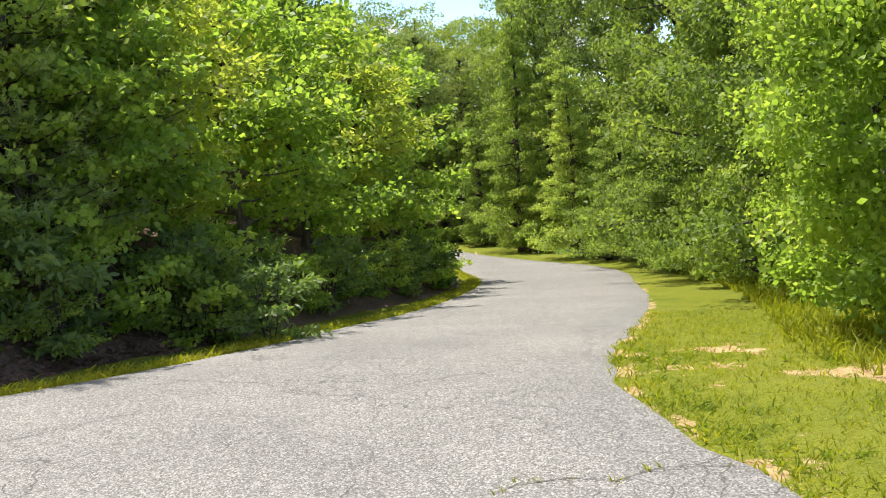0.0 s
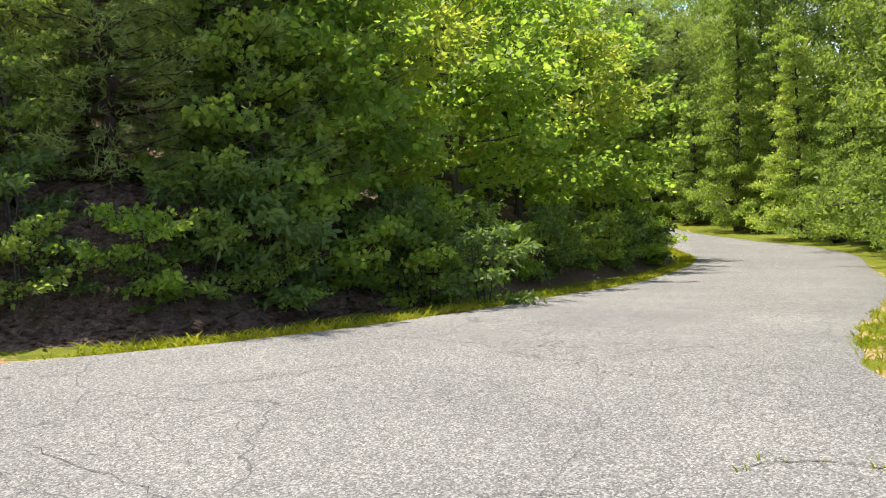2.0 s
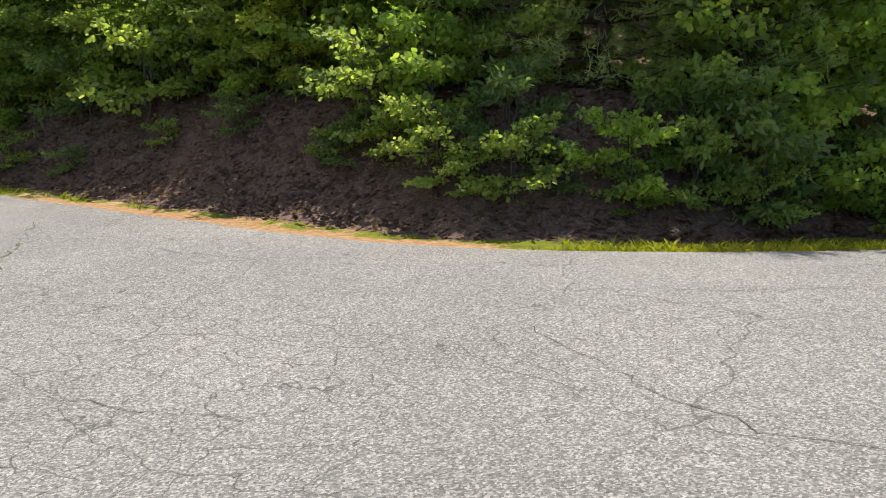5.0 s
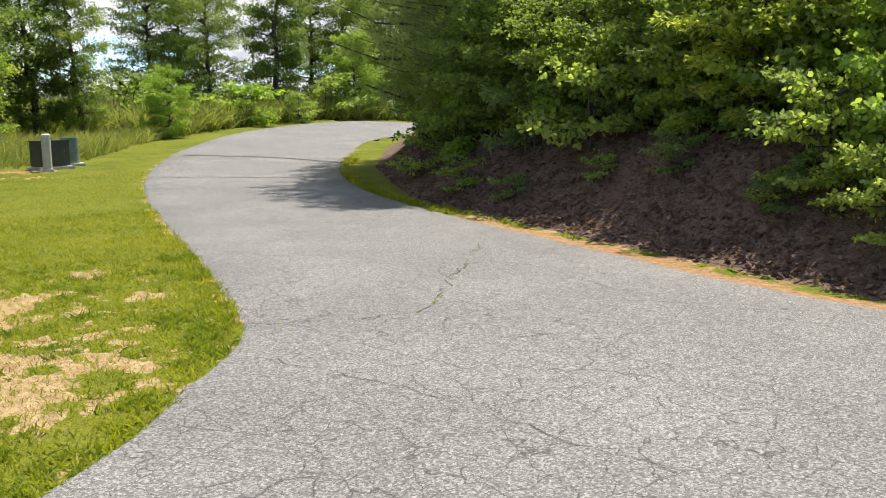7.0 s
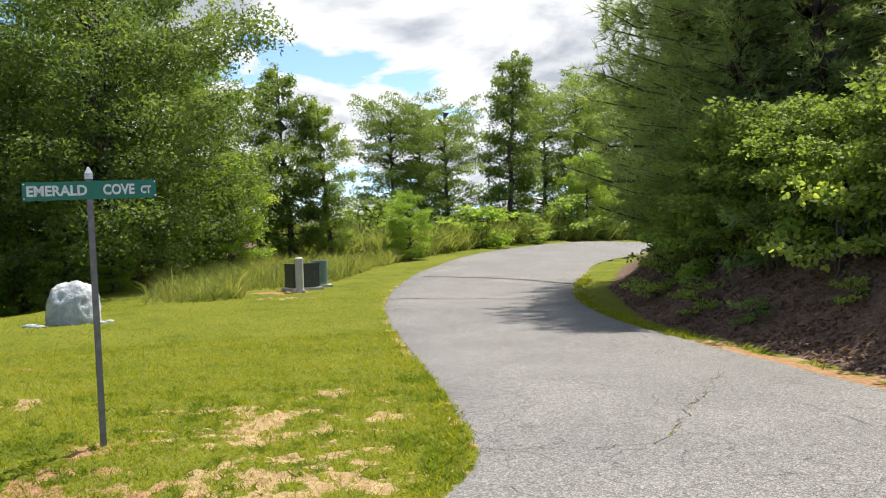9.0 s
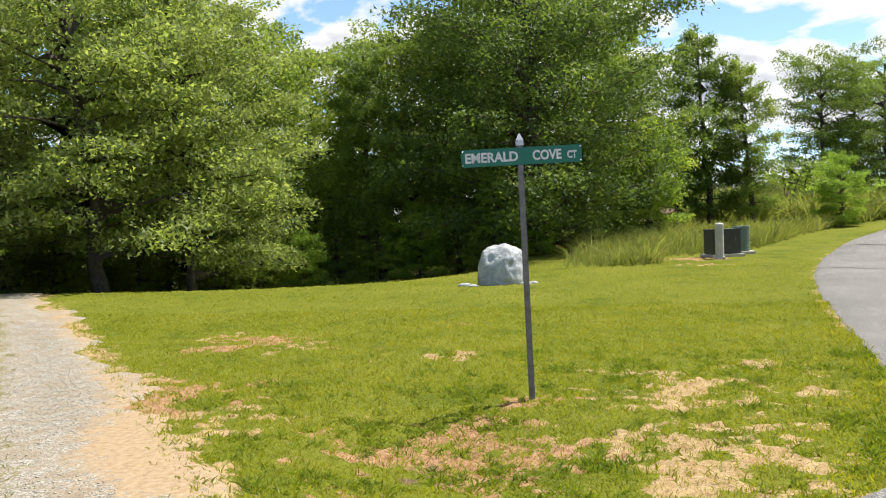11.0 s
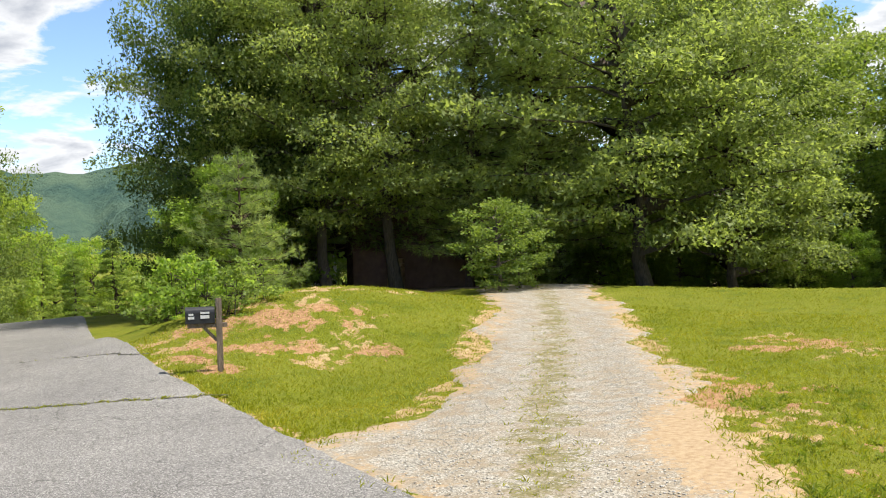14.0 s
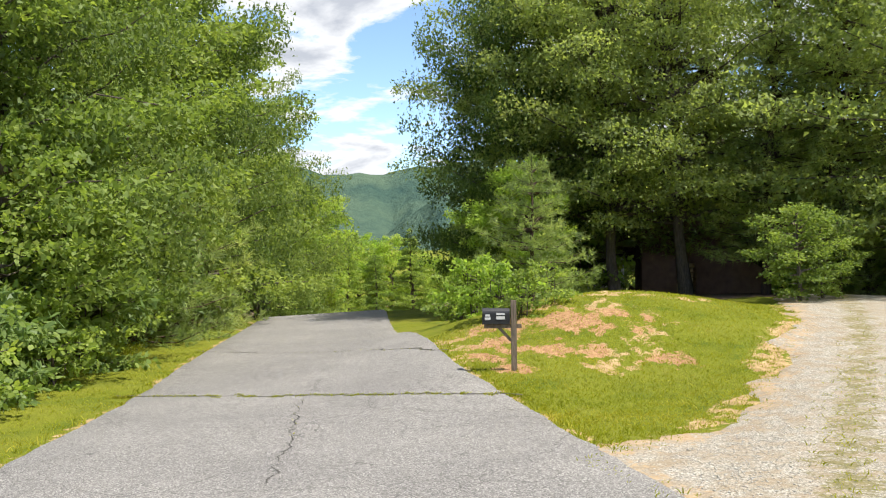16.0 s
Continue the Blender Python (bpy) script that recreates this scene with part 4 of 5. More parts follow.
for i in range(17):
    plant(MAPLE[1] if i % 3 == 0 else BIRCH[i % 2], *spot(187 + i * 2.3, 34 + PLACE.uniform(-1.5, 3)), PLACE.uniform(0.42, 0.62))
for az, d, h in ((219, 31, 13), (222.3, 30, 9.5), (225.5, 33, 14), (229.2, 33.5, 14), (233.0, 36, 14), (237.6, 44, 9.5)):
    plant(PINE[1], *spot(az, d), h / 13)
for az, d, h in ((226.6, 30.5, 12.5), (230.6, 30, 12), (234.9, 32.5, 12.5)):
    plant(GROVE, *spot(az, d), h / 14, wide=0.9)
plant(SAPLING[0], *spot(220.6, 24), 0.6, wide=1.3)
plant(SAPLING[0], *spot(219.4, 25), 0.55, wide=1.2)
plant(BIG_OAK, *spot(236.6, 31.5), 0.92, wide=0.62)
plant(YOUNG_PINE, *spot(218.4, 29), 0.85)
plant(YOUNG_PINE, *spot(235.8, 20.5), 0.8, wide=1.1)
for az, d, s, k in ((233, 40, 1.5, 1), (230, 42, 1.6, 1), (236, 41, 1.6, 0), (238.2, 17.5, 0.62, 2), (236.8, 17, 0.55, 0), (239.4, 19.5, 0.75, 2), (234.6, 17.8, 0.5, 0), (240, 22.5, 0.9, 0), (234.2, 29, 1.3, 0), (232.6, 31, 1.4, 2), (235.6, 30, 1.3, 0)):
    plant(SHRUB[k], *spot(az, d), s)

# along the road that goes down to the valley
WHERE[0] = "trees along the valley road"
for i, (az, d, h) in enumerate(((236.2, 28, 4.5), (237.6, 38, 5.5), (238.6, 48, 6.5), (241, 60, 5))):
    plant(MAPLE[1], *spot(az, d), h / 6)
for i, (az, d, h) in enumerate(((242.4, 58, 0.9), (243.6, 66, 0.5), (244.6, 61, -0.2), (245.6, 68, 0.6), (246.4, 60, 0.0), (247.3, 66, 0.5), (248.1, 58, 0.4), (249.2, 55, 3.5), (250.2, 52, 6.2))):
    x, y = spot(az, d)
    plant(MAPLE[1] if i % 2 else BIRCH[0], x, y, (1.6 + d * math.tan(radians(h)) - stand(x, y)) / (6 if i % 2 else 8))
for i, (az, d, h) in enumerate(((269, 17.5, 10), (265.6, 20.5, 11), (262.2, 25, 12), (259.2, 30, 13), (256.6, 35, 13), (254.0, 41, 12.5), (264, 28, 13), (251.6, 47, 11.5), (249.8, 54, 9.5), (271, 24, 12))):
    plant(BIG_OAK if i % 3 == 1 else OAK[i % 2], *spot(az, d), h / 12, wide=0.7 if i % 3 == 1 else 0.95)
for az, d, h in ((258.8, 25.5, 6.2), (255.6, 32, 6.5)):
    plant(YOUNG_PINE, *spot(az, d), h / 4)
for i, (az, d, s) in enumerate(((269, 12.8, 1.0), (266.4, 14.2, 0.95), (263.8, 16, 0.9), (261.6, 18.5, 1.1), (260.6, 22.4, 1.1), (258.6, 27.5, 1.3), (271, 12, 1.1), (255.8, 34, 1.5), (266, 16.5, 1.0), (262.4, 21, 1.2))):
    plant(SHRUB[i % 2], *spot(az, d), s)
for az, d, h in ((262.6, 18, 4.5), (266.8, 16, 4.2), (259, 27.5, 5)):
    plant(SAPLING[0], *spot(az, d), h / 4)
retire([*OAK, BIG_OAK, GROVE, TULIP, NEAR_MAPLE, *MAPLE, *BIRCH, *SAPLING, *SHRUB, *PINE, YOUNG_PINE])


# ---- the far mountain ----
def build_mountain(near=False):
    az = np.linspace(225, 246, 60) if near else np.linspace(200, 300, 140)
    k = np.linspace(0, 1, 26)
    A, K = np.meshgrid(az, k, indexing="ij")
    ridge = 4.75 + 0.5 * np.sin((A - 214) * 0.16) + 0.25 * np.sin(A * 0.53) + 0.10 * np.sin(A * 1.9) + 0.05 * np.sin(A * 5.1)
    D = 1500 + 700 * K
    if near:
        D = 800 + 200 * K
        ridge = 3.4 - 0.75 * np.maximum(A - 240, 0) + 0.08 * np.sin(A * 2.7) + 0.04 * np.sin(A * 7)
    fold = 0.12 * np.sin(A * 1.3 + K * 4) + 0.08 * np.sin(A * 3.1 - K * 3)
    E = -3.5 + (ridge + 3.5) * (K ** 0.75) * (1 + fold * (1 - K) * 1.6)
    X, Y = D * np.cos(np.radians(A)), D * np.sin(np.radians(A))
    Z = D * np.tan(np.radians(E))
    n, m = A.shape
    i, j = np.meshgrid(np.arange(n - 1), np.arange(m - 1), indexing="ij")
    F = np.stack([i * m + j, i * m + j + 1, (i + 1) * m + j + 1, (i + 1) * m + j], -1).reshape(-1, 4)
    tagged(new("backdrop", np_mesh("backdrop", np.stack([X, Y, Z], -1).reshape(-1, 3), F, MOUNTAIN, True)), "distant wooded mountain ridge, tinted blue-green for haze", "mountain", kind="structure")


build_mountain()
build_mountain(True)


# ---- the street sign ----
def letters(text, size, mat, name):
    cu = bpy.data.curves.new(name, "FONT")
    cu.body, cu.size, cu.extrude, cu.align_x, cu.align_y, cu.resolution_u = text, size, 0.0012, "CENTER", "CENTER", 3
    cu.offset = 0.004
    ob = new(name, cu)
    me = bpy.data.meshes.new_from_object(ob)
    bpy.data.objects.remove(ob)
    me.materials.clear()
    me.materials.append(mat)
    return me


def build_sign():
    x, y = -8.68, -1.19
    z = stand(x, y)
    ob = thing("street_sign", "green street name sign with white letters on a grey metal post", "street sign")
    face = math.atan2(-y, -x)                       # towards the junction
    ob.matrix_basis = Matrix.LocRotScale((x, y, z), Euler((0.0, 0.0, face + math.pi / 2 + 0.04)), None) @ pose(0, 0, 0, 0, -0.9, 0)
    part("post", bm_mesh("post", lambda b: box(b, 0, 0, 1.02, 0.052, 0.052, 2.5), POST_METAL, 0.006), ob)

    def cap(b):
        bmesh.ops.create_cone(b, cap_ends=True, segments=4, radius1=0.05, radius2=0.008, depth=0.06, matrix=Matrix.Translation((0, 0, 2.345)) @ Matrix.Rotation(math.pi / 4, 4, "Z"))
        box(b, 0, 0, 2.295, 0.068, 0.068, 0.05)
    part("post_cap", bm_mesh("post_cap", cap, CAP_METAL), ob, "pale metal pyramid cap")
    blade = part("blade", bm_mesh("blade", lambda b: box(b, 0.01, -0.032, 2.175, 1.065, 0.006, 0.155), SIGN_GREEN, 0.002), ob, "green metal name plate")
    for text, size, cx, cz in (("EMERALD", 0.118, -0.255, 2.172), ("COVE", 0.118, 0.235, 2.172), ("CT", 0.088, 0.455, 2.165)):
        t = part("lettering", letters(text, size, SIGN_WHITE, "lettering"), blade, "white letters " + text)
        wide = {"EMERALD": 0.47, "COVE": 0.255, "CT": 0.085}[text]
        t.matrix_basis = Matrix.Translation((cx, -0.0365, cz)) @ Matrix.Rotation(math.pi / 2, 4, "X") @ Matrix.Diagonal((wide / max(t.dimensions.x, 0.01), 1, 1, 1))
    for sx in (-0.51, 0.53):
        for sz in (2.115, 2.235):
            part("bolt", bm_mesh("bolt", lambda b: bmesh.ops.create_uvsphere(b, u_segments=8, v_segments=5, radius=0.008, matrix=Matrix.Translation((sx, -0.036, sz))), CAP_METAL), blade)


build_sign()


# ---- the mailbox ----
def build_mailbox():
    x, y = -7.23, -11.28
    ob = thing("mailbox", "black metal mailbox on a weathered wooden post", "mailbox")
    ob.matrix_basis = pose(x, y, stand(x, y), 0, 0, -34) @ Matrix.Diagonal((0.9, 0.9, 0.97, 1))
    part("post", bm_mesh("post", lambda b: box(b, 0, 0, 0.43, 0.09, 0.09, 1.16), OLD_WOOD, 0.006), ob)
    part("arm", bm_mesh("arm", lambda b: box(b, 0.17, 0, 0.64, 0.58, 0.07, 0.06), OLD_WOOD, 0.005), ob)
    part("brace", bm_mesh("brace", lambda b: box(b, 0.14, 0, 0.53, 0.28, 0.04, 0.045, Matrix.Rotation(-0.8, 4, "Y")), OLD_WOOD, 0.004), ob)

    def shell(b):
        prof = [(-0.085, 0.0), (0.085, 0.0), (0.085, 0.14)] + [(0.085 * math.cos(a), 0.14 + 0.085 * math.sin(a)) for a in np.linspace(0.2, 2.94, 9)] + [(-0.085, 0.14)]
        loops = [[b.verts.new((px, q, 0.675 + w)) for q, w in prof] for px in (0.06, 0.47)]
        n = len(prof)
        for i in range(n):
            b.faces.new((loops[0][i], loops[0][(i + 1) % n], loops[1][(i + 1) % n], loops[1][i]))
        b.faces.new(loops[0][::-1]); b.faces.new(loops[1])
        bmesh.ops.recalc_face_normals(b, faces=b.faces[:])
    body = part("body", bm_mesh("body", shell, BLACK_PAINT), ob, "black painted metal box")

    def door(b):
        bmesh.ops.create_cone(b, cap_ends=True, segments=20, radius1=0.092, radius2=0.092, depth=0.014, matrix=Matrix.Translation((0.476, 0, 0.815)) @ Matrix.Rotation(math.pi / 2, 4, "Y"))
        box(b, 0.476, 0, 0.742, 0.014, 0.18, 0.145)
    part("door", bm_mesh("door", door, BLACK_PAINT, 0.002), body)
    part("flag", bm_mesh("flag", lambda b: box(b, 0.2, -0.09, 0.8, 0.02, 0.006, 0.16), POST_METAL, 0.001), body, "small metal flag")
    for px, pz, w, h in ((0.40, 0.80, 0.07, 0.03), (0.40, 0.755, 0.09, 0.035), (0.20, 0.82, 0.13, 0.025), (0.20, 0.765, 0.13, 0.045)):
        part("label_bar", bm_mesh("label_bar", lambda b: box(b, px, 0.089, pz, w, 0.004, h), SIGN_WHITE), body, "white plain label bar")
        part("label_bar", bm_mesh("label_bar", lambda b: box(b, px, -0.0885, pz, w, 0.004, h), SIGN_WHITE), body, "white plain label bar")


build_mailbox()


# ---- utility cabinets ----
def build_utilities():
    x, y = spot(176.4, 29.8)
    z = stand(x, y)
    ob = thing("utility_cabinet", "dark green steel utility cabinet on a concrete pad", "utility box")
    ob.matrix_basis = pose(x, y, z, 0, 0, 113) @ Matrix.Scale(0.87, 4)
    part("pad", bm_mesh("pad", lambda b: box(b, 0, 0, 0.025, 1.2, 0.95, 0.13), CONCRETE, 0.015), ob)
    part("body", bm_mesh("body", lambda b: box(b, 0, 0, 0.5, 1.0, 0.72, 0.8), BOX_GREEN, 0.012), ob)
    part("lid", bm_mesh("lid", lambda b: box(b, 0, 0, 0.915, 1.04, 0.76, 0.05), BOX_GREEN, 0.012), ob)
    part("door", bm_mesh("door", lambda b: box(b, 0, -0.368, 0.58, 0.94, 0.02, 0.52), BOX_GREEN, 0.006), ob)
    part("handle", bm_mesh("handle", lambda b: box(b, 0.3, -0.385, 0.6, 0.03, 0.03, 0.12), POST_METAL, 0.004), ob)
    x, y = spot(176.55, 28.9)
    ped = thing("cable_pedestal", "beige round-topped cable pedestal post", "utility box")
    ped.matrix_basis = pose(x, y, stand(x, y))

    def column(b):
        bmesh.ops.create_cone(b, cap_ends=True, segments=20, radius1=0.122, radius2=0.122, depth=0.98, matrix=Matrix.Translation((0, 0, 0.47)))
    part("body", bm_mesh("body", column, PED_BEIGE, 0, False), ped)

    def dome(b):
        bmesh.ops.create_cone(b, cap_ends=True, segments=20, radius1=0.13, radius2=0.128, depth=0.06, matrix=Matrix.Translation((0, 0, 0.97)))
        bmesh.ops.create_cone(b, cap_ends=True, segments=20, radius1=0.124, radius2=0.07, depth=0.035, matrix=Matrix.Translation((0, 0, 1.017)))
    part("cap", bm_mesh("cap", dome, PED_BEIGE), ped, "slightly domed pale cap")
    part("base", bm_mesh("base", lambda b: box(b, 0, 0, 0.02, 0.32, 0.3, 0.09), CONCRETE, 0.02), ped)
    x, y = spot(175.35, 31.0)
    pod = thing("ribbed_cabinet", "pale green ribbed cylindrical cabinet on a pad", "utility box")
    pod.matrix_basis = pose(x, y, stand(x, y))
    part("pad", bm_mesh("pad", lambda b: box(b, 0, 0, 0.01, 0.75, 0.75, 0.11), CONCRETE, 0.012), pod)

    def can(b, r, z0, h):
        bmesh.ops.create_cone(b, cap_ends=True, segments=20, radius1=r, radius2=r, depth=h, matrix=Matrix.Translation((0, 0, z0)))
    part("body", bm_mesh("body", lambda b: can(b, 0.235, 0.42, 0.74), BOX_PALE), pod)
    for i in range(8):
        part("rib", bm_mesh("rib", lambda b: can(b, 0.258, 0.14 + i * 0.085, 0.03), BOX_PALE), pod)
    part("cap", bm_mesh("cap", lambda b: can(b, 0.265, 0.81, 0.06), BOX_PALE, 0.01), pod)


build_utilities()


# ---- stones ----
def boulder(name, label, x, y, sx, sy, sz, seed, mat=ROCK, arch=False, sub=5):
    def build(b):
        bmesh.ops.create_icosphere(b, subdivisions=sub, radius=1)
        off = Vector((seed * 7.1, seed * 3.3, 0))
        for v in b.verts:
            p = v.co.copy()
            if arch:
                p.x = math.copysign(abs(p.x) ** 0.62, p.x)
                p.z = math.copysign(abs(p.z) ** 0.75, p.z)
            k = 1 + (0.035 if arch else 0.16) * noise.noise(p * 1.3 + off) + 0.07 * noise.noise(p * 3.1 + off) + 0.05 * abs(noise.noise(p * 7 + off))
            if arch:     # ledges and hollows of a weathered face
                q = Vector((p.x * 1.6, p.y * 1.6, p.z * 3.4)) + off
                k -= 0.06 * abs(noise.noise(q * 1.2)) + 0.035 * abs(noise.noise(q * 2.7))
                k *= 1.04
            v.co = Vector((p.x * sx, p.y * sy, p.z * sz)) * k
    ob = new(name, bm_mesh(name, build, mat, 0, True))
    ob.matrix_basis = pose(x, y, stand(x, y) + sz * 0.05, 0, 0, 80)
    return tagged(ob, label, "rock")


boulder("boulder", "large pale grey rounded boulder standing on the lawn", -22.6, -3.62, 0.56, 0.5, 0.84, 2, arch=True)
for i, (x, y, s) in enumerate(((-22.1, -3.0, 0.1), (-21.9, -4.2, 0.09), (-22.2, -4.45, 0.12), (-22.4, -2.85, 0.08))):
    boulder("stone", "small pale stone at the foot of the boulder", x, y, s * 1.5, s, s * 0.6, 5 + i, sub=2)
boulder("stone", "flat pale stone at the edge of the ditch", -5.6, -1.4, 0.17, 0.11, 0.06, 12, CONCRETE, sub=3)


# ---- the house in the trees ----
def build_house():
    x, y = spot(228.6, 37)
    z = stand(x, y) + 0.1
    ob = thing("house", "brown timber house with a white-railed porch, half hidden by trees", "house")
    ob.matrix_basis = pose(x, y, z, 0, 0, 42)
    part("wall", bm_mesh("wall", lambda b: box(b, 0, 2.2, 1.5, 9, 4, 3.4), HOUSE_WALL), ob)

    def roof(b):
        a = [b.verts.new(p) for p in ((-5, -1.9, 3.1), (5, -1.9, 3.1), (5, 4.6, 3.1), (-5, 4.6, 3.1), (-5, 1.6, 5.2), (5, 1.6, 5.2))]
        for f in ((0, 1, 5, 4), (2, 3, 4, 5), (0, 4, 3), (1, 2, 5), (3, 2, 1, 0)):
            b.faces.new([a[i] for i in f])
    part("roof", bm_mesh("roof", roof, ROOF), ob)
    for wx in (-2.6, 0.2, 3.0):
        w = part("window", bm_mesh("window", lambda b: box(b, wx, 0.19, 1.6, 1.1, 0.06, 1.2), HOUSE_TRIM), ob, "white-framed window")
        part("pane", bm_mesh("pane", lambda b: box(b, wx, 0.15, 1.6, 0.94, 0.03, 1.04), DARK_GLASS), w)
    part("porch_floor", bm_mesh("porch_floor", lambda b: box(b, 0, -0.8, 0.0, 9, 1.9, 0.18), DECK_WOOD), ob)
    for i in range(6):
        part("porch_post", bm_mesh("porch_post", lambda b: box(b, -4.4 + i * 1.76, -1.65, 1.55, 0.12, 0.12, 3.1), HOUSE_TRIM), ob)
    for rz in (0.45, 0.7, 0.95):
        part("rail", bm_mesh("rail", lambda b: box(b, 0, -1.66, rz, 8.8, 0.06, 0.07), HOUSE_TRIM), ob)
    st = thing("wood_pile", "stacked pale sawn boards beside the house", "wood pile")
    x, y = spot(226.6, 32)
    st.matrix_basis = pose(x, y, stand(x, y), 0, 0, 42)
    for i in range(7):
        part("board", bm_mesh("board", lambda b: box(b, 0.05 * (i % 3), 0, 0.09 + i * 0.15, 2.0 - 0.12 * i, 0.5, 0.12), DECK_WOOD, 0.01), st)


build_house()


# ---- cracks and seams in the road ----
def crack(name, label, ends, width, seed, weeds=0, mat=CRACK, jag=0.05):
    rng = np.random.default_rng(seed)
    L = np.array(smooth_line(ends, 0.13))
    L[1:-1] += rng.normal(size=(len(L) - 2, 2)) * jag
    T = np.gradient(L, axis=0)
    N = np.stack([-T[:, 1], T[:, 0]], 1) / (np.linalg.norm(T, axis=1)[:, None] + 1e-9)
    w = width * rng.uniform(0.35, 1.2, len(L))[:, None]
    V = np.concatenate([L + N * w / 2, L - N * w / 2])
    z = height(V[:, 0], V[:, 1]) + 0.0185 + 0.00125 * np.hypot(V[:, 0], V[:, 1])
    n = len(L)
    F = np.array([(i, n + i, n + i + 1, i + 1) for i in range(n - 1)])
    tagged(new(name, np_mesh(name, np.column_stack([V, z]), F, mat)), label, "crack", kind="structure")
    if weeds:
        k = rng.integers(0, n, weeds)
        P = L[k] + rng.normal(size=(weeds, 2)) * width * 0.5
        grass_patch("crack_grass", "short grass growing along a road seam", P, 0.06, rng)


def grass_patch(name, label, P, tall, rng, blades=4, mat=BLADE, thin=0.09, lean=0.55, lift=0.0):
    n = len(P)
    z = height(P[:, 0], P[:, 1]) + lift
    C = np.repeat(np.column_stack([P, z]), blades, 0)
    C[:, :2] += rng.normal(size=(len(C), 2)) * 0.018
    tall = np.repeat(np.broadcast_to(tall, n), blades) * rng.uniform(0.5, 1.25, len(C))
    D = unit(np.column_stack([rng.normal(size=(len(C), 2)) * lean, np.ones(len(C))]))
    S = unit(np.cross(D, rng.normal(size=D.shape)))
    w = np.maximum(tall * thin, 0.003)[:, None]
    mid = C + D * tall[:, None] * 0.55
    tip = C + D * tall[:, None] + np.column_stack([D[:, :2] * tall[:, None] * 0.4, -0.12 * tall])
    V = np.stack([C - S * w, C + S * w, mid + S * w * 0.7, tip, mid - S * w * 0.7], 1)
    F = (np.arange(len(C))[:, None, None] * 5 + np.array([[0, 1, 2], [0, 2, 4], [4, 2, 3]])[None]).reshape(-1, 3)
    return tagged(new(name, np_mesh(name, V.reshape(-1, 3), F, mat)), label, "grass", kind="stuff")


crack("road_seam", "dark seam across the asphalt with grass in it", [(-2.3, -13.6), (-3.6, -12.2), (-5.0, -10.9), (-6.3, -9.7)], 0.06, 1, 900)
crack("road_seam", "dark worn seam across the asphalt", [(-5.3, -20.6), (-6.4, -17), (-7.35, -13.3)], 0.05, 2, 90)
crack("road_seam", "dark worn seam across the asphalt", [(-24.3, 3.7), (-23.2, 5.4), (-21.8, 7.4)], 0.09, 3)
crack("road_seam", "dark tar band across the asphalt", [(-32.8, 6.2), (-30, 8.4), (-26.6, 9.6)], 0.28, 4, jag=0.02)
crack("road_crack", "thin jagged crack in the old asphalt", [(-7.23, 1.69), (-7.12, 2.08), (-6.96, 2.57), (-7.08, 3.20), (-8.19, 3.96), (-10.12, 5.29)], 0.009, 20, 30, jag=0.028)
crack("road_crack", "thin jagged crack in the old asphalt", [(-6.27, 1.47), (-5.56, 1.89), (-4.69, 2.23), (-3.90, 2.44), (-3.30, 2.63)], 0.0065, 21, 0, jag=0.028)
crack("road_crack", "thin jagged crack in the old asphalt", [(-4.06, -11.27), (-3.05, -8.89), (-2.49, -7.74), (-2.15, -7.05)], 0.015, 22, 10, jag=0.028)
crack("road_crack", "thin jagged crack in the old asphalt", [(-5.27, 4.92), (-4.52, 5.17), (-3.79, 5.42), (-3.07, 5.81), (-2.54, 6.34), (-1.85, 6.83), (-0.73, 7.44)], 0.006, 23, 0, jag=0.028)
crack("road_crack", "thin jagged crack in the old asphalt", [(-3.27, 4.66), (-2.60, 4.30), (-2.03, 3.96), (-1.71, 3.83), (-1.26, 3.77), (-0.93, 3.87), (-0.63, 4.09), (-0.19, 4.18), (0.15, 4.39)], 0.006, 24, 0, jag=0.028)
crack("road_crack", "thin jagged crack in the old asphalt", [(0.49, 4.55), (0.70, 4.74), (1.06, 4.64), (1.39, 4.80), (1.73, 4.76)], 0.009, 25, 14, jag=0.028)
crack("road_crack", "thin jagged crack in the old asphalt", [(-2.68, 6.11), (-2.40, 6.35), (-1.84, 7.08), (-1.49, 7.44), (-0.74, 7.16), (-0.11, 6.61), (0.29, 6.42)], 0.007, 26, 0, jag=0.028)
crack("road_crack", "thin jagged crack in the old asphalt", [(-8.19, 3.96), (-8.83, 4.15), (-8.82, 4.93), (-6.99, 5.04), (-5.78, 5.23), (-4.79, 5.66)], 0.007, 29, 0, jag=0.028)


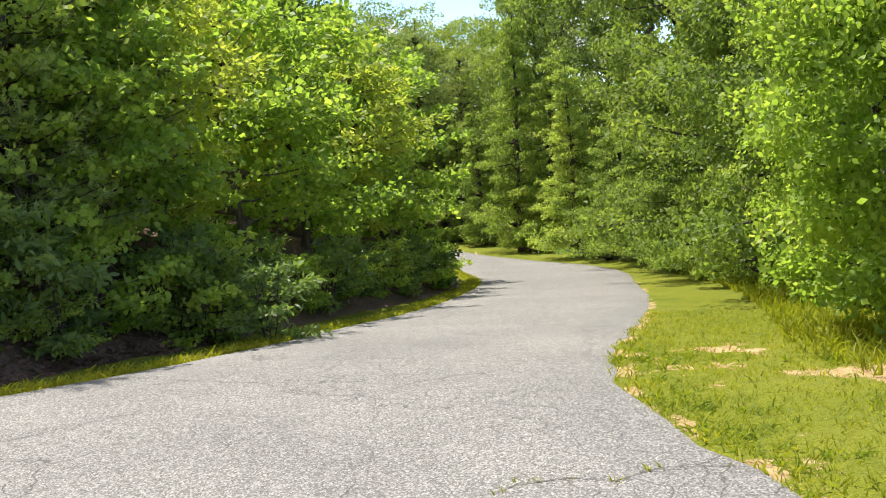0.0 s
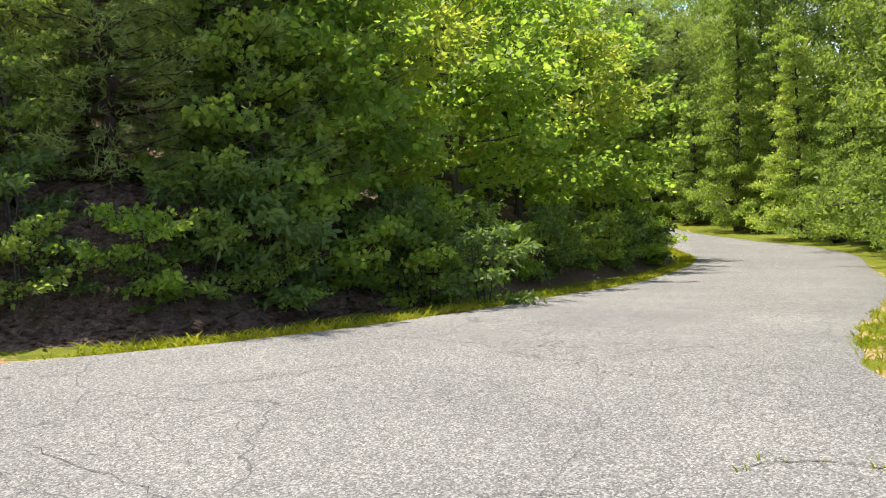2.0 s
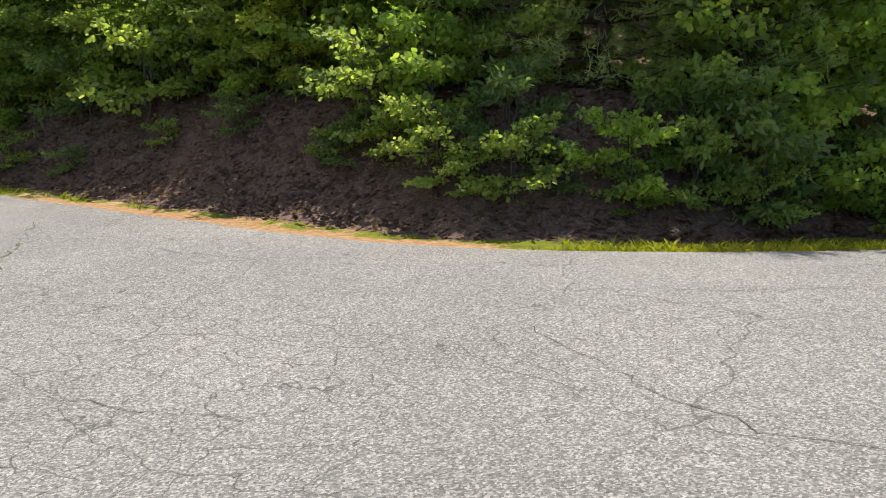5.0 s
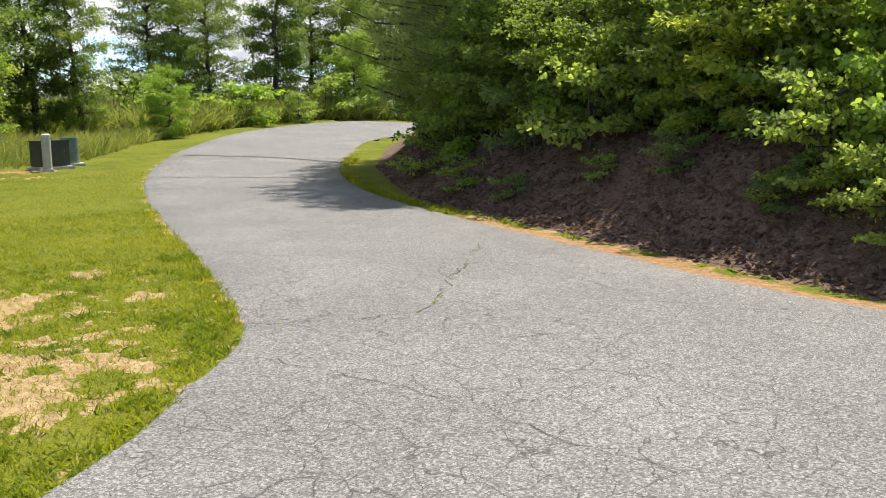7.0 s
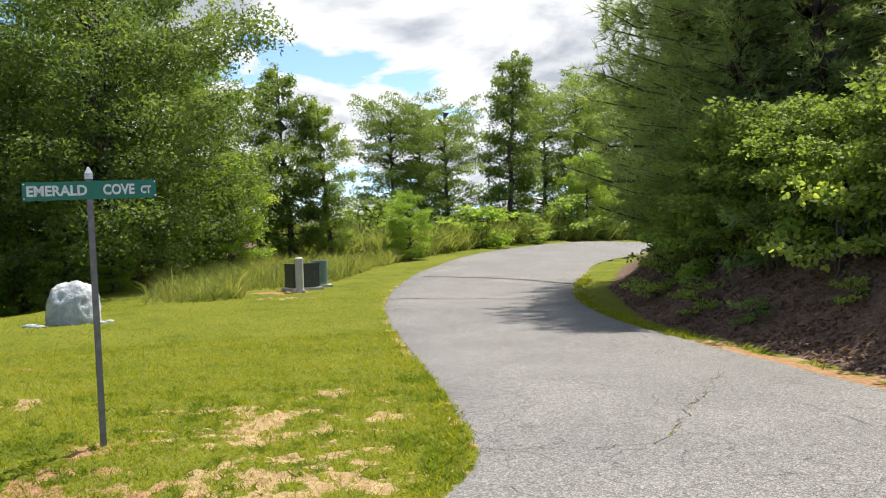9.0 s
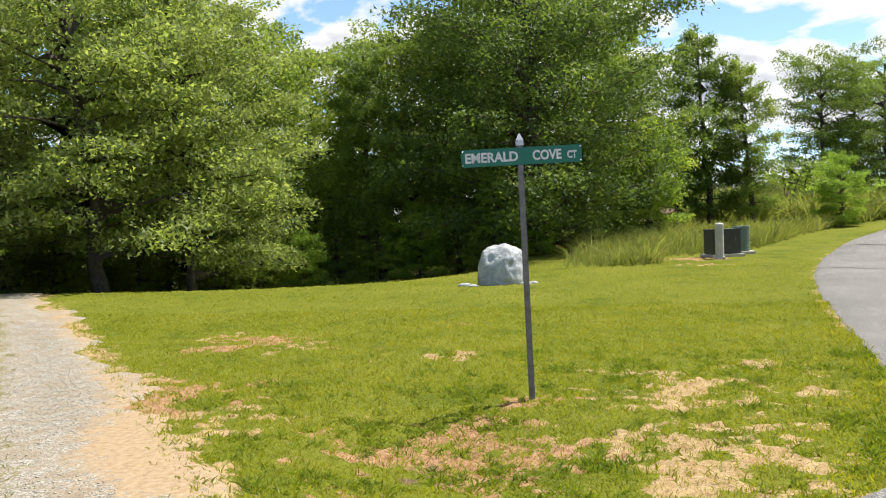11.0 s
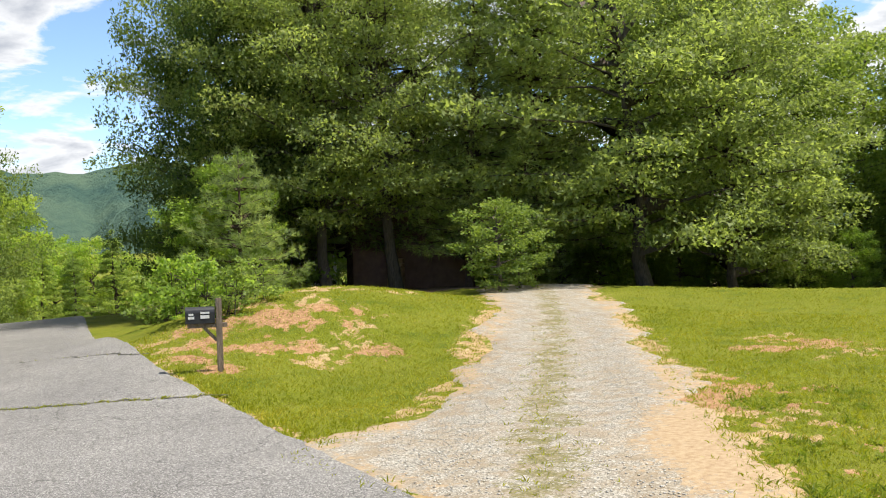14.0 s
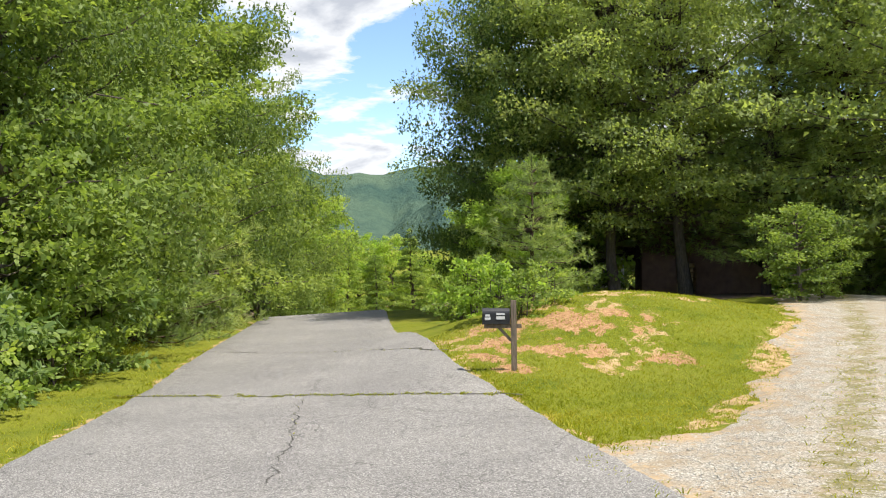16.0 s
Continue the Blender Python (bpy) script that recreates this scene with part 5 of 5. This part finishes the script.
# ---- grass, weeds, litter, gravel ----
def scatter():
    rng = np.random.default_rng(77)

    def field(n, x0, x1, y0, y1):
        return np.column_stack([rng.uniform(x0, x1, n), rng.uniform(y0, y1, n)])

    def open_ground(P, road_gap=0.0):
        dr, on_road = from_line(P[:, 0], P[:, 1], ROAD, True)
        dd, on_drive = from_line(P[:, 0], P[:, 1], DRIVE, True)
        c = covers(P[:, 0], P[:, 1])
        bare = c.max(1)
        keep = ~(on_road & (dr > 0.05)) & ~(on_drive & (dd > 0.12)) & (bare < rng.uniform(0.3, 1.3, len(P)))
        return keep, dr
    P = np.concatenate([field(200000, -17, -3, -15, 5), field(26000, 1, 8, 3, 14), field(42000, -28, -16, -14, 4), field(20000, -7, 1.5, -22, -8)])
    far = np.hypot(P[:, 0], P[:, 1])
    P = P[rng.uniform(0, 1, len(P)) < np.clip(9 / far, 0.25, 1)]
    keep, dr = open_ground(P)
    P, dr = P[keep], dr[keep]
    tall = 0.028 + 0.03 * rng.uniform(0, 1, len(P)) + 0.04 * np.exp(-(dr / 0.2) ** 2) * rng.uniform(0, 1, len(P))
    grass_patch("grass", "short mown lawn grass", P, tall, rng, 2)
    # darker clumps of crabgrass on the worn corner
    G = np.concatenate([field(26000, -11.5, -4.0, -2.6, 2.2), field(5000, 1.6, 4.6, 3.5, 9.5), field(7000, -9.5, -4.5, -5.2, -2.6)])
    keep, dr = open_ground(G)
    near = covers(G[:, 0], G[:, 1])[:, 0]
    G = G[keep & (lumps(G[:, 0], G[:, 1], 50) + 0.14 * np.exp(-(dr / 0.5) ** 2) > rng.uniform(0.55, 0.68, len(G))) & (near < 0.62)]
    grass_patch("crabgrass", "coarse dark green crabgrass clumps on the worn lawn corner", G, 0.035 + 0.05 * rng.uniform(0, 1, len(G)), rng, 4, CRABGRASS, 0.08, 0.8)
    # verge at the foot of the bank
    t = rng.uniform(0, 1, 26000)
    line = np.array(smooth_line(NORTH[4:17], 0.5))
    i = (t * (len(line) - 1.01)).astype(int)
    Q = line[i] + (line[i + 1] - line[i]) * rng.uniform(0, 1, len(t))[:, None] + rng.normal(size=(len(t), 2)) * 0.17
    dr, on_road = from_line(Q[:, 0], Q[:, 1], ROAD, True)
    Q = Q[~on_road | (dr < 0.06)]
    clay = covers(Q[:, 0], Q[:, 1])[:, 2]
    Q = Q[clay < rng.uniform(0.03, 0.6, len(Q))]
    clump = np.sin(Q[:, 0] * 2.1 + np.sin(Q[:, 0] * 0.9) * 2) + 0.6 * np.sin(Q[:, 0] * 5.3 + 1)
    Q = Q[(clump > rng.uniform(-0.6, 1.5, len(Q))) | (Q[:, 0] > -4.5)]
    grass_patch("verge_grass", "rough green grass along the road edge", Q, 0.045 + 0.085 * rng.uniform(0, 1, len(Q)) ** 2, rng, 3)
    # long weeds beyond the cabinets and along the climbing road
    W = np.concatenate([field(10000, -44, -27, -6, 12), field(6000, -62, -40, 8, 34)])
    dr, on_road = from_line(W[:, 0], W[:, 1], ROAD, True)
    _, bank = from_line(W[:, 0], W[:, 1], BANK_FOOT)
    keep = ~on_road & ~bank & (dr > 2.4) & ((W[:, 0] < -30.2 - 0.5 * np.maximum(0, W[:, 1])) | (W[:, 1] < 0.2)) & (W[:, 0] + 0.5 * W[:, 1] < -27.5) & (W[:, 1] > 0.078 * W[:, 0] + rng.uniform(-0.5, 0.5, len(W)))
    W = W[keep]
    grass_patch("tall_weeds", "tall uncut yellow-green weeds and grass", W, 0.25 + 0.5 * rng.uniform(0, 1, len(W)) ** 1.5 + 0.25 * np.sin(W[:, 0] * 1.3) * np.sin(W[:, 1] * 1.1 + 1), rng, 11, WEED, 0.017, 0.45)
    # weeds under the far trees
    U = np.concatenate([np.column_stack([spot_r * np.cos(a), spot_r * np.sin(a)]) for spot_r, a in
                        [(rng.uniform(46, 70, 5000), np.radians(rng.uniform(154, 178, 5000)))]])
    dr, on_road = from_line(U[:, 0], U[:, 1], ROAD, True)
    U = U[~on_road & (dr > 2)]
    grass_patch("tall_weeds", "tall bright undergrowth under the far trees", U, 0.9 + 0.9 * rng.uniform(0, 1, len(U)), rng, 9, WEED, 0.024, 0.45)
    # rough grass and weeds at the wood's edges
    E = np.concatenate([field(9000, 3.5, 8.5, 6, 26), field(5000, -9, 2.5, -26, -9)])
    dr, on_road = from_line(E[:, 0], E[:, 1], ROAD, True)
    keep = ~on_road & (dr > 1.6) & (E[:, 0] > np.where(E[:, 1] > 0, 3.4, -99)) & ((E[:, 1] > 0) | (E[:, 0] > -2.5 + 0.45 * (E[:, 1] + 14)))
    E = E[keep]
    grass_patch("rough_grass", "rough uncut grass at the wood's edge", E, 0.06 + 0.16 * rng.uniform(0, 1, len(E)), rng, 4, BLADE, 0.05, 0.4)
    # fallen leaves on the bank
    B = field(75000, -26, 0, 6.8, 13)
    d, inside = from_line(B[:, 0], B[:, 1], BANK_FOOT)
    B = B[inside & (d < 3.2) & (d > 0.2)]
    V, F = leaves(rng, np.column_stack([B, height(B[:, 0], B[:, 1]) + 0.015]), 0.085, up=2.2, width=0.3, droop=0.0)
    tagged(new("leaf_litter", np_mesh("leaf_litter", V, F, DRY)), "brown fallen leaves on the bare bank", "leaf litter", kind="stuff")
    # tufts between the wheel tracks and along the drive's edges
    K = field(22000, -17, -4, -13, -2.4)
    dd, on_drive = from_line(K[:, 0], K[:, 1], DRIVE, True)
    dm, _ = from_line(K[:, 0], K[:, 1], MIDDLE)
    K = K[on_drive & ((np.exp(-(dm / 0.3) ** 2) > rng.uniform(0.05, 1.7, len(K))) | (np.exp(-(dd / 0.3) ** 2) > rng.uniform(0.2, 1.6, len(K))))]
    grass_patch("drive_grass", "thin dry grass on the gravel drive", K, 0.025 + 0.03 * rng.uniform(0, 1, len(K)), rng, 4, BLADE, 0.09, 0.7, 0.012)
    # loose stones of the drive
    S = field(90000, -15, -3.8, -12, -2.2)
    dd, on_drive = from_line(S[:, 0], S[:, 1], DRIVE, True)
    dm, _ = from_line(S[:, 0], S[:, 1], MIDDLE)
    _, on_road = from_line(S[:, 0], S[:, 1], ROAD, True)
    S = S[on_drive & ~on_road & (np.exp(-((dm - 0.8) / 0.5) ** 2) > rng.uniform(0, 1, len(S)))][:13000]
    sandy = 0.9 * bump(S[:, 0], S[:, 1], -6.6, -3.9, 1.3, 0.8, 0.6) + np.clip(1.0 - from_line(S[:, 0], S[:, 1], DRIVE, True)[0] / 0.6, 0, 1)
    S = S[sandy < rng.uniform(0.15, 0.6, len(S))]
    n = len(S)
    base = np.array([(1, 0, 0), (0, 1, 0), (-1, 0, 0), (0, -1, 0), (0, 0, 0.7), (0, 0, -0.6)], float)
    V = base[None] * rng.uniform(0.6, 1.3, (n, 6, 1)) * rng.uniform(0.004, 0.013, (n, 1, 1)) * np.array([1, 1, 0.38])
    a = rng.uniform(0, 6.28, n)
    V = np.stack([V[..., 0] * np.cos(a)[:, None] - V[..., 1] * np.sin(a)[:, None], V[..., 0] * np.sin(a)[:, None] + V[..., 1] * np.cos(a)[:, None], V[..., 2]], -1)
    V = V + np.column_stack([S, height(S[:, 0], S[:, 1]) + 0.016 + 0.0012 * np.hypot(S[:, 0], S[:, 1])])[:, None]
    F = np.array([(0, 1, 4), (1, 2, 4), (2, 3, 4), (3, 0, 4), (1, 0, 5), (2, 1, 5), (3, 2, 5), (0, 3, 5)])
    F = (np.arange(n)[:, None, None] * 6 + F[None]).reshape(-1, 3)
    tagged(new("gravel", np_mesh("gravel", V.reshape(-1, 3), F, STONE)), "loose pale crushed stone on the drive", "gravel", kind="stuff")


scatter()
